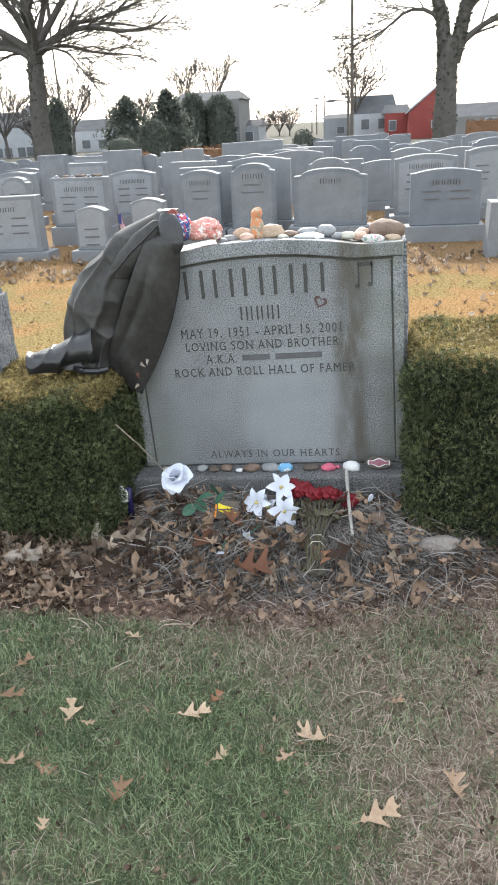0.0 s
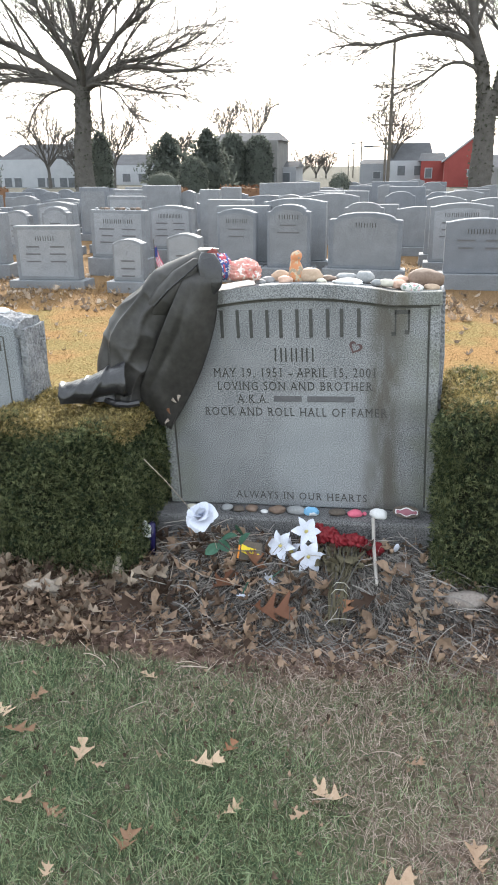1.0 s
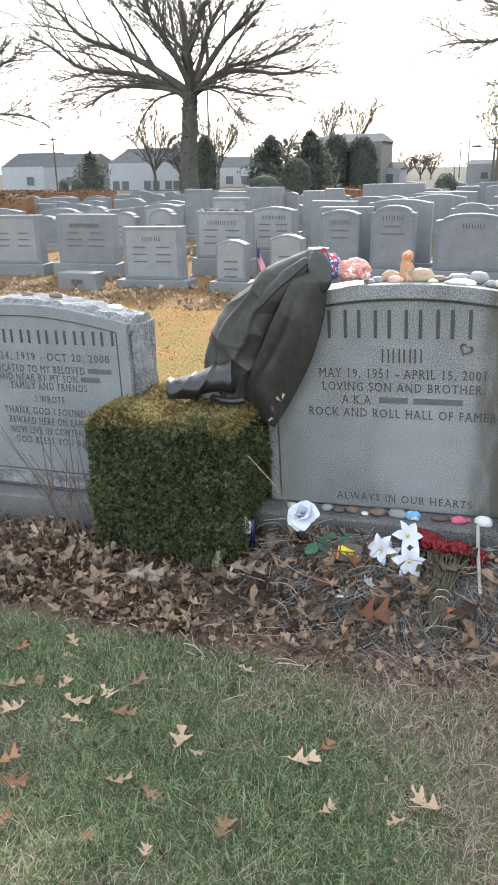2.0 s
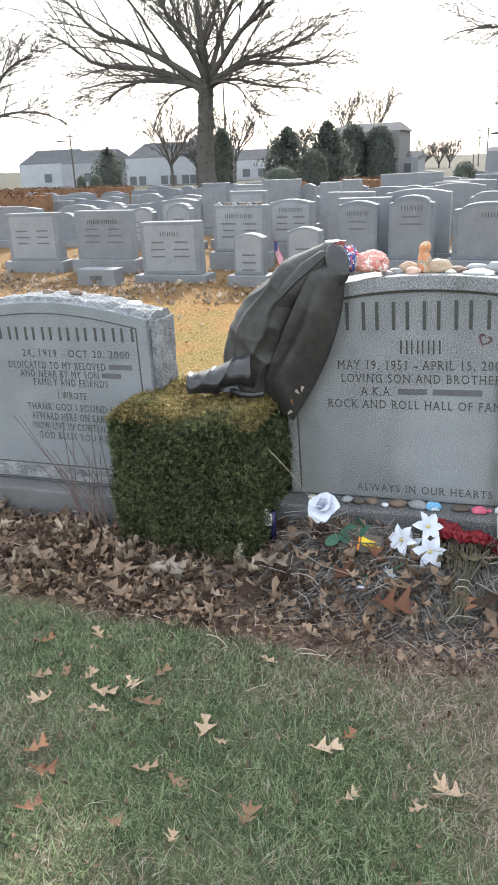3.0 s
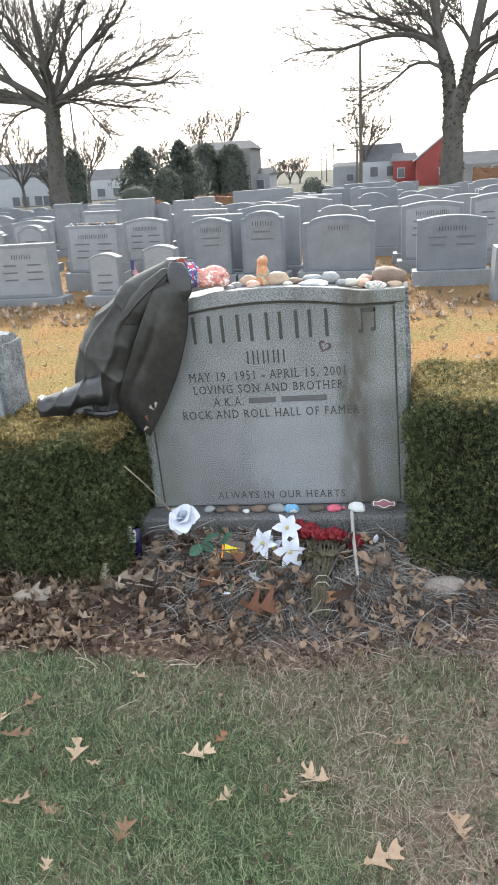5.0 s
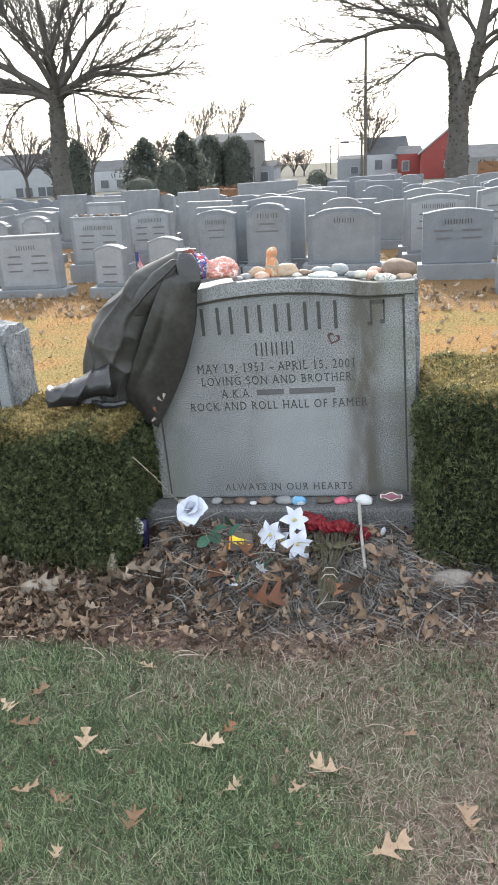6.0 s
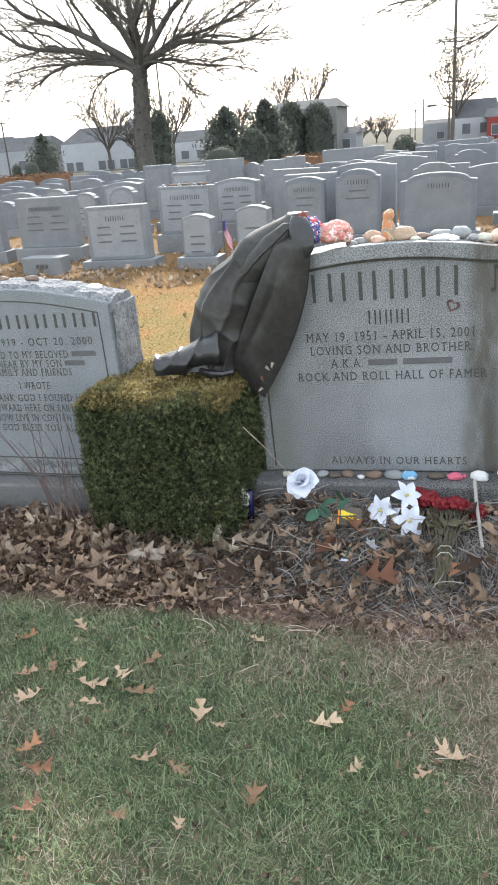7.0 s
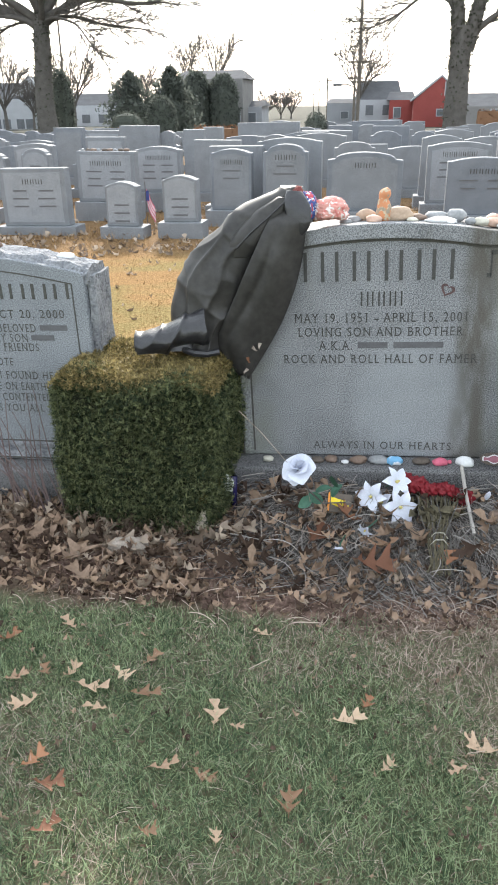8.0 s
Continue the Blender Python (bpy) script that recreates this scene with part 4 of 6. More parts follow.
conifer("evergreen_tree", "dark ragged evergreen tree", (-22.3, 70.0, -0.8), 4.9, 4.3, 3, 2600)
conifer("evergreen_tree", "dark ragged evergreen tree", (-20.2, 76.0, -0.8), 5.5, 4.2, 4, 2200)
conifer("evergreen_tree", "broad rounded evergreen before a house", (-21.2, 91.0, -0.9), 5.9, 3.4, 13, 2200, "egg")
conifer("evergreen_tree", "broad rounded evergreen before a house", (-18.3, 91.5, -0.9), 5.6, 3.6, 14, 2200, "egg")
conifer("clipped_evergreen", "small rounded dark evergreen bush", (-38.15, 60.0, -0.4), 1.35, 0.9, 15, 500, "egg")
conifer("clipped_evergreen", "small rounded dark evergreen bush", (-36.7, 60.0, -0.4), 1.45, 1.2, 16, 500, "egg")
conifer("columnar_cedar", "narrow dark columnar cedar", (-24.6, 60.0, -0.3), 4.3, 1.7, 5, 1500, "egg")
conifer("evergreen_tree", "small dark cone-shaped evergreen", (-47.2, 80.0, -0.6), 4.1, 3.6, 6, 1200)
conifer("clipped_evergreen", "tall clipped rounded dark evergreen bush", (-11.18, 40.0, -0.1), 2.0, 1.5, 7, 2200, "egg")
conifer("clipped_evergreen", "clipped dark evergreen bush", (-2.55, 30.0, -0.05), 1.25, 0.86, 8, 1200, "egg")
conifer("clipped_evergreen", "low rounded dark evergreen bush", (-15.6, 48.0, -0.2), 1.4, 2.0, 9, 900, "egg")

# ---- houses and poles beyond the cemetery ----
def house(at, w, d, wall_h, roof_h, wall, label, ridge="x", windows=(), turn=0.0, eave=0.35, low=-2.5):
    t = thing("house", label, "house", at=at, turn=(0, 0, turn))
    part("wall", box(-w / 2, w / 2, 0, d, low, wall_h), wall, t)
    if ridge == "x":
        bm = slab([(-0.0 - eave, wall_h), (d + eave, wall_h), (d / 2, wall_h + roof_h)], -w / 2 - eave, w / 2 + eave)
        bmesh.ops.transform(bm, matrix=pose(0, 0, 0, 0, 0, 90), verts=bm.verts[:])
        for v in bm.verts:
            v.co.x = -v.co.x
            if abs(v.co.z - wall_h) > 0.1:
                v.co.x *= 0.8
        for v in bm.verts:
            v.co.y = abs(v.co.y) if v.co.y > -eave - 0.01 else -v.co.y
        bmesh.ops.recalc_face_normals(bm, faces=bm.faces[:])
    else:
        bm = slab([(-w / 2 - eave, wall_h), (w / 2 + eave, wall_h), (0, wall_h + roof_h)], 0.12, d + eave)
        part("gable", slab([(-w / 2, wall_h), (w / 2, wall_h), (0, wall_h + roof_h - 0.15)], 0.0, 0.1), wall, t)
        for s in (-1, 1):
            part("rake_board", slab([(s * (w / 2 + eave), wall_h - 0.12), (s * (w / 2 + eave), wall_h + 0.06), (0, wall_h + roof_h + 0.1), (0, wall_h + roof_h - 0.12)][::s], -0.1, 0.2), M_SIDING_W, t)
    part("roof", bm, M_ROOF, t)
    for x, z, ww, hh in windows:
        win = part("window", box(x - ww / 2 - 0.08, x + ww / 2 + 0.08, -0.06, 0.05, z - 0.08, z + hh + 0.08), M_SIDING_W, t)
        part("pane", box(x - ww / 2, x + ww / 2, -0.08, 0.02, z, z + hh), M_GLASS_D, win)
    return t


house((-20.75, 95.0, -0.9), 8.2, 8, 5.4, 1.05, M_BRICK_H, "wide house with a low dark hipped roof", windows=((1.6, 0.4, 1.2, 1.4), (3.3, 0.4, 1.0, 1.3), (-2.5, 0.4, 1.2, 1.4)))
house((-16.2, 99.0, -0.9), 2.4, 6, 2.4, 0.7, M_SIDING_G, "small grey annex with a flat roof", windows=((0, 0.6, 0.9, 1.1),))
house((-48.2, 95.0, -0.9), 10.4, 9, 3.55, 1.95, M_SIDING_W, "white two-storey house with a dark shingle roof", windows=tuple((x, z, 1.0, 1.1) for x in (-4.2, -2.8, 0.5, 1.8, 3.6, 4.8) for z in (0.2,)))
house((-43.4, 96.0, -0.9), 4.0, 9, 4.1, 2.0, M_SIDING_W, "white gabled house wing", ridge="y", windows=((0, 3.4, 0.8, 1.0),))
house((-60.0, 95.0, -0.9), 7.5, 8, 3.2, 1.8, M_SIDING_G, "grey house with a shingle roof", windows=((0.5, 0.8, 1.2, 1.2), (2.4, 0.8, 1.0, 1.2)))
house((-70.0, 100.0, -0.9), 9.0, 8, 3.4, 2.0, M_SIDING_W, "white house with a shingle roof", windows=((0.5, 0.8, 1.2, 1.2),))
house((-41.5, 112.0, -1.0), 8.0, 8, 2.9, 1.6, M_SIDING_W, "low white house with a grey roof", windows=((-1, 0.6, 1.2, 1.1), (1.5, 0.6, 1.2, 1.1)))
house((5.6, 90.0, -0.6), 5.5, 8, 2.5, 2.4, M_SIDING_R, "red gabled house with white trim", ridge="y", windows=((0.9, 3.0, 0.9, 1.2), (0.2, 1.0, 0.9, 0.6)))
house((1.6, 94.0, -0.6), 2.6, 6, 2.6, 0.9, M_SIDING_R, "red wing with a dark porch roof", windows=((-0.4, 0.8, 0.7, 1.0),))
house((-1.0, 99.0, -0.6), 5.0, 8, 2.7, 2.1, M_SIDING_W, "white house with a dark gabled roof", windows=((-1, 1.0, 0.9, 1.1), (1, 1.0, 0.9, 1.1)))
house((-5.2, 104.0, -0.6), 4.4, 7, 2.4, 0.5, M_SIDING_G, "low grey garage with a flat roof", windows=((0, 0.6, 0.9, 0.8),))
house((10.0, 82.0, -0.6), 5.4, 8, 1.9, 1.2, M_BRICK_H, "brown brick house with a dark roof", windows=((0.6, 0.6, 1.2, 1.0),))
house((18.0, 86.0, -0.6), 8.0, 8, 3.0, 1.8, M_SIDING_G, "grey house with a dark roof", windows=((0.6, 0.6, 1.2, 1.0),))
house((-31.5, 120.0, -1.0), 8.0, 8, 3.2, 1.8, M_SIDING_G, "grey house far behind the evergreens", windows=((0.6, 0.6, 1.2, 1.0),))


def utility_pole(at, h, arms, r=0.14, lamp=False, lean=0.0):
    t = thing("utility_pole", "weathered wooden utility pole with crossarms", "utility pole", "utility poles", at=at, turn=(0, lean, 0))
    part("pole", tube([(0, 0, -3), (0, 0, h)], [r, r * 0.7], 8), M_WOODPOLE, t)
    for z, w in arms:
        part("crossarm", box(-w / 2, w / 2, -0.08, 0.08, z - 0.07, z + 0.07), M_WOODPOLE, t)
    if lamp:
        part("lamp_arm", tube([(0, 0, h - 1.0), (-0.6, 0, h - 0.8), (-1.3, 0, h - 0.8)], 0.05, 6), M_WOODPOLE, t)
        part("lamp_head", lump(0.5, 0.2, 0.12, 3, 0.1, 2), M_ROOF, t).matrix_basis = pose(-1.5, 0, h - 0.9)
    return t


utility_pole((-10.7, 150.0, -1.0), 7.2, ((6.6, 1.6),), 0.16, True)
utility_pole((-13.8, 170.0, -1.0), 6.0, ((5.6, 2.2),), 0.16)
utility_pole((-17.5, 200.0, -1.0), 5.2, ((4.9, 2.2),), 0.16)
utility_pole((-2.4, 70.0, -0.8), 12.0, ((5.6, 1.6), (4.1, 1.2)), 0.17, False)
utility_pole((-2.9, 74.0, -0.8), 4.8, ((4.5, 1.4),), 0.14, True)
utility_pole((-51.9, 80.0, -0.8), 6.3, ((6.0, 0.9),), 0.12, True)
utility_pole((-25.1, 62.0, -0.6), 12.5, (), 0.09)

# russet winter hedge strips between the rows
for cx, y, w, h in ((-13.3, 18.2, 1.8, 1.10), (-16.9, 26.5, 4.9, 1.02), (-9.6, 30.5, 1.7, 0.9), (4.9, 39.0, 1.5, 1.35), (-5.4, 26.0, 1.5, 1.05), (-22.2, 27.0, 5.0, 1.0)):
    t = thing("winter_hedge", "low russet-brown leafless hedge between the graves", "hedge", "winter hedges", at=(cx, y, -0.05))
    g = np.random.default_rng(int(abs(cx) * 10))
    n = int(900 * w)
    p = np.c_[g.uniform(-w / 2, w / 2, n), g.uniform(-0.3, 0.3, n), g.uniform(0.05, h, n)]
    part("branch_core", roughen(box(-w / 2, w / 2, -0.25, 0.25, -0.1, h - 0.08), 0.05, 4, 4), M_TWIGHEDGE, t)
    mass("leaves", [(-0.03, 0, 0), (0.03, 0, 0), (0.02, 0.05, 0.01), (-0.02, 0.06, 0)], [(0, 1, 2, 3)], spins(n, g, 1.0), p, M_TWIGHEDGE, t)

# ---- turf, litter and fallen leaves ----
def lawn_height(p):
    return np.array([ground_height(x, y) for x, y in p])


def blades(name, label, n, x0, x1, y0, y1, seed, mat, length, width, tilt, keep, lie=0.0):
    """Many thin bent blades; lie: 0 upright to 1 flat on the ground."""
    rng = np.random.default_rng(seed)
    p = np.c_[rng.uniform(x0, x1, n), rng.uniform(y0, y1, n)]
    fade = np.minimum.reduce([p[:, 0] - x0, x1 - p[:, 0], p[:, 1] - y0]) / 0.3
    p = p[rng.random(len(p)) < fade]
    p = p[[keep(x, y, rng) for x, y in p]]
    z = lawn_height(p) + rng.uniform(0, 0.012, len(p)) * lie
    w, up = width / length, 1 - 0.8 * lie
    blade = np.array([(-w / 2, 0, -0.04), (w / 2, 0, -0.04), (w * 0.42, 0.30, 0.50 * up), (-w * 0.42, 0.30, 0.50 * up), (0.05, 0.85, 0.80 * up)]) * length
    ob = mass(name, blade, [(0, 1, 2, 3), (3, 2, 4)], spins(len(p), rng, tilt, (0.4, 1.4)), np.c_[p, z], mat)
    return tagged(ob, label, "grass", kind="stuff")


def patchy(x, y, s, k=2.3):
    return noise.noise(Vector((x * k + s, y * k, s * 0.7)))


def greenness(x, y):
    """1 where the turf is green, 0 where it is dead: dead towards the east and in patches."""
    g = 0.86 - 0.95 * max(0.0, min(1.0, (x - 0.10 + 0.55 * (y - 1.65)) / 0.45)) + 0.75 * patchy(x, y, 3.0) + 0.35 * patchy(x, y, 8.0, 6.0)
    return max(0.04, min(1.0, g))


def edge(x):
    """Where the turf gives way to soil before the stones."""
    return 2.135 + 0.03 * math.sin(x * 2.1 + 0.4) + 0.07 * noise.noise(Vector((x * 3.1, 0.2, 4.0))) + (0.18 * min(1.0, max(0.0, x - 0.25) / 0.5)) - 0.10 * max(0.0, -0.8 - x)


blades("grass", "short green winter turf", 230000, -2.0, 1.45, 0.85, 2.32, 1, M_GRASS, 0.030, 0.0017, 0.75, lambda x, y, r: y < edge(x) + r.normal(0, 0.03) and r.random() < 0.12 + 0.80 * greenness(x, y))
blades("grass_tufts", "longer green tufts in the winter turf", 52000, -2.0, 1.2, 0.85, 2.2, 5, M_GRASS, 0.044, 0.0019, 0.6, lambda x, y, r: y < edge(x) and patchy(x, y, 6.0, 7.0) > 0.05 and r.random() < greenness(x, y))
blades("dry_grass", "matted dead straw-coloured turf", 190000, -2.0, 1.5, 0.85, 2.45, 2, M_STRAW, 0.036, 0.0013, 0.45, lambda x, y, r: y < edge(x) + 0.06 + r.normal(0, 0.06) and r.random() < 0.70 - 0.62 * greenness(x, y), 0.7)
blades("dry_grass", "long dead straws lying in the turf", 22000, -2.0, 1.5, 0.85, 2.45, 6, M_STRAW, 0.075, 0.0014, 0.22, lambda x, y, r: y < edge(x) + 0.10 and r.random() < 0.78 - 0.75 * greenness(x, y), 0.92)
blades("dry_grass", "short golden dormant turf behind the stones", 60000, -6.5, 3.6, 3.35, 9.0, 3, M_GOLD, 0.020, 0.004, 0.9, lambda x, y, r: x > -0.75 * y - 0.5 and x < 0.28 * y + 1.0 and r.random() < 0.75 + 0.5 * patchy(x, y, 9.0, 0.7))
blades("tall_grass", "tufts of longer yellowed grass at the feet of the stones", 9000, -8.5, 3.2, 8.9, 12.0, 4, M_GOLD, 0.085, 0.006, 0.5, lambda x, y, r: patchy(x, y, 2.0, 1.2) > 0.05)


def litter(name, label, n, x0, x1, y0, y1, seed, mat, size, tilt, keep, lift=0.0, steps=9):
    rng = np.random.default_rng(seed)
    for variant in range(4):
        p = np.c_[rng.uniform(x0, x1, n // 4), rng.uniform(y0, y1, n // 4)]
        p = p[[keep(x, y, rng) for x, y in p]]
        v, f = oak_leaf_shape(1.0, 2.2 + 0.3 * variant, steps, 0.55, seed + variant)
        z = lawn_height(p) + rng.uniform(0.004, 0.02 + lift, len(p))
        ob = mass(name, np.array(v) * size, f, spins(len(p), rng, tilt, (0.45, 1.35)), np.c_[p, z], mat)
        tagged(ob, label, "leaf litter", kind="stuff")


def on_bed(x, y, r):
    dens = 0.95 if x < -0.55 else 0.24 if x < 0.55 else (0.3 if x < 0.65 else 0.10)
    return y > edge(x) + 0.02 + abs(r.normal(0, 0.07)) and r.random() < dens * (0.6 + 0.9 * patchy(x, y, 5.0, 4.0))


litter("leaf_litter", "drift of dark brown oak leaves along the hedge foot", 2700, -2.3, 1.5, 2.10, 2.95, 31, M_OAK_D, 0.066, 0.75, on_bed, 0.035)
litter("leaf_litter", "dry pale tan leaves on top of the brown drift", 950, -2.0, 1.2, 2.14, 2.92, 36, M_OAK_P, 0.070, 0.75, on_bed, 0.05)
litter("leaf_litter", "brown leaves caught on the dead stems", 110, -0.5, 0.62, 2.30, 2.80, 37, M_OAK_D, 0.085, 0.6, lambda x, y, r: abs(x - 0.26) > 0.05, 0.075)
litter("leaf_crumbs", "crumbled brown leaf debris before the stone", 4200, -1.9, 1.3, 2.12, 2.9, 35, M_OAK_D, 0.034, 0.6, lambda x, y, r: y > edge(x) - 0.03 and r.random() < (0.9 if x < -0.4 else 0.45), 0.035, 4)
litter("leaf_litter", "scattered brown leaves among the rows of stones", 5200, -9.5, 3.6, 8.3, 13.5, 32, M_OAK_P, 0.10, 0.5, lambda x, y, r: r.random() < 0.35 + 0.9 * patchy(x, y, 7.0, 0.9) + (0.25 if y < 9.7 else 0), 0.02, 5)
litter("leaf_litter", "scattered leaves on the dormant lawn", 330, -4.5, 2.6, 3.4, 8.3, 33, M_OAK_P, 0.07, 0.4, lambda x, y, r: True, 0.0, 5)
litter("leaf_crumbs", "crumbled brown leaf bits in the turf", 900, -1.8, 1.4, 1.0, 2.2, 34, M_OAK_D, 0.022, 0.4, lambda x, y, r: r.random() < 0.8, 0.006, 4)


def strands(name, label, n, x0, x1, y0, y1, seed, mat, length, width, rise, keep, lie=0.0):
    """Thin bent dead stems and straws lying across one another."""
    rng = np.random.default_rng(seed)
    p = np.c_[rng.uniform(x0, x1, n), rng.uniform(y0, y1, n)]
    p = p[[keep(x, y, rng) for x, y in p]]
    w = width / length / 2
    prof = [(-0.5, 0.0, 0.0), (-0.25, 0.06, 0.05), (0.0, 0.08, 0.07), (0.25, 0.05, 0.05), (0.5, -0.03, 0.0)]
    v, f = [], []
    for i, (x, y, z) in enumerate(prof):
        v += [(x, y - w, z), (x, y + w, z), (x, y, z + 2 * w)]
        if i:
            a, b = 3 * i - 3, 3 * i
            f += [(a, b, b + 2, a + 2), (a + 2, b + 2, b + 1, a + 1)]
    ob = mass(name, np.array(v) * length, f, spins(len(p), rng, rise, (0.4, 1.4)), np.c_[p, lawn_height(p) + rng.uniform(0.004, 0.03 + lie, len(p))], mat)
    return tagged(ob, label, "dead stems", kind="stuff")


def dead_fan(n, seed):
    """Dead flower stems that drape down the mound and fan out from the stone's foot."""
    rng = np.random.default_rng(seed)
    v, f = [], []
    for i in range(n):
        a = radians(-90 + rng.normal(0, 48))
        r1, run = rng.uniform(0.10, 0.42), rng.uniform(0.10, 0.34)
        bend, lift = rng.normal(0, 0.35), rng.uniform(0.002, 0.034)
        w = rng.uniform(0.0006, 0.0019)
        ox = rng.normal(0.10, 0.20)
        if abs(ox + 1.25 * (r1 + 0.5 * run) * math.cos(a) - 0.26) < 0.06:
            continue
        base = len(v)
        for k in range(6):
            s = k / 5
            rad, ang = r1 + run * s, a + bend * s * s
            x, y = ox + 1.25 * rad * math.cos(ang), 2.92 + 1.0 * rad * math.sin(ang)
            z = ground_height(x, y) + 0.003 + lift * math.sin(math.pi * min(1.0, 0.25 + 0.75 * s)) + 0.004 * math.sin(7 * s + i)
            px, py = -math.sin(ang) * w, math.cos(ang) * w
            v += [(x - px, y - py, z), (x + px, y + py, z), (x, y, z + 1.6 * w)]
            if k:
                b, c = base + 3 * k - 3, base + 3 * k
                f += [(b, c, c + 2, b + 2), (b + 2, c + 2, c + 1, b + 1)]
    mesh = bpy.data.meshes.new("dead_stems")
    mesh.from_pydata(v, [], f)
    tagged(link_mesh("dead_stems", mesh, M_STEM), "grey dead flower stems fanned out over a low mound", "dead stems", kind="stuff")


dead_fan(3600, 44)
strands("dead_stems", "tangle of grey dead flower stems", 420, -0.55, 0.85, 2.28, 2.88, 41, M_STEM, 0.13, 0.0024, 0.30, lambda x, y, r: r.random() < 0.8, 0.06)
strands("straw", "loose straw on bare soil", 1900, -2.2, 1.6, 2.05, 2.8, 42, M_STRAW, 0.075, 0.0018, 0.16, lambda x, y, r: y > edge(x) - 0.08 and r.random() < (0.9 if x > 0.4 else 0.45), 0.01)
strands("straw", "loose straw in the turf", 300, -2.2, 1.7, 1.0, 2.2, 43, M_STRAW, 0.06, 0.0016, 0.2, lambda x, y, r: r.random() < 0.3 + 0.7 * (x > 0.25), 0.01)


def fallen_leaf(x, y, size, turn, mat, seed, label, tilt=0.0):
    v, f = oak_leaf_shape(1.0, 2.4 + 0.25 * (seed % 3), 26, 0.14 + 0.07 * (seed % 3), seed)
    mesh = bpy.data.meshes.new("oak_leaf")
    mesh.from_pydata([(a * size, b * size, c * size) for a, b, c in v], [], f)
    mesh.shade_smooth()
    ob = link_mesh("oak_leaf", mesh, mat)
    ob.matrix_basis = pose(x, y, ground_height(x, y) + 0.026, tilt, 8 - 5 * (seed % 4), turn)
    return tagged(ob, label, "leaf", "fallen oak leaves")


TAN, BRN = "dry pale tan lobed oak leaf lying on turf", "curled reddish-brown oak leaf lying on turf"
spots = ((-0.04, 1.70, 0.095, 25), (0.31, 1.66, 0.10, 160), (-0.41, 1.67, 0.085, 100), (-0.62, 1.71, 0.09, 20), (-0.17, 1.41, 0.085, 95), (-0.645, 1.86, 0.07, 60), (-0.50, 1.48, 0.075, 30), (-0.95, 1.62, 0.085, 200), (-0.78, 1.72, 0.09, 10), (-0.71, 1.78, 0.07, 330), (-0.87, 1.77, 0.07, 80), (-0.94, 1.76, 0.065, 120), (-1.02, 1.72, 0.07, 45))
for i, (x, y, s, a) in enumerate(spots):
    fallen_leaf(x, y, s, a, M_OAK, i + 1, TAN)
brown = ((-0.77, 1.376, 0.08, 20), (-0.39, 1.459, 0.065, 350), (-0.34, 1.636, 0.04, 0), (-0.73, 1.259, 0.07, 40), (-0.326, 1.289, 0.05, 100), (-0.743, 1.637, 0.07, 170), (-0.84, 1.441, 0.075, 60), (0.067, 1.556, 0.05, 45), (0.242, 1.569, 0.05, 210), (0.008, 1.773, 0.06, 70), (0.532, 1.806, 0.055, 15), (-0.957, 1.98, 0.07, 140), (-1.133, 1.897, 0.08, 70), (-0.486, 1.285, 0.05, 15))
for i, (x, y, s, a) in enumerate(brown):
    fallen_leaf(x, y, s, a, M_RUST if i % 3 == 0 else M_OAK, i + 40, BRN)
for i, (x, y, s, a) in enumerate(((0.49, 1.416, 0.108, 30), (0.675, 1.527, 0.085, 100), (-0.325, 2.03, 0.07, 150), (0.73, 2.34, 0.07, 20))):
    fallen_leaf(x, y, s, a, M_OAK, i + 70, "large pale curled oak leaf on dead grass", 12)
for i, (x, y, s, a) in enumerate(((0.02, 2.40, 0.15, 20), (-0.20, 2.52, 0.15, 75), (0.05, 2.50, 0.12, 200), (-0.08, 2.62, 0.13, 120), (0.26, 2.47, 0.10, 300))):
    fallen_leaf(x, y, s, a, M_RUST if i != 2 else M_OAK, i + 80, "big rust-brown oak leaf on dead stems", 20).location.z += 0.05

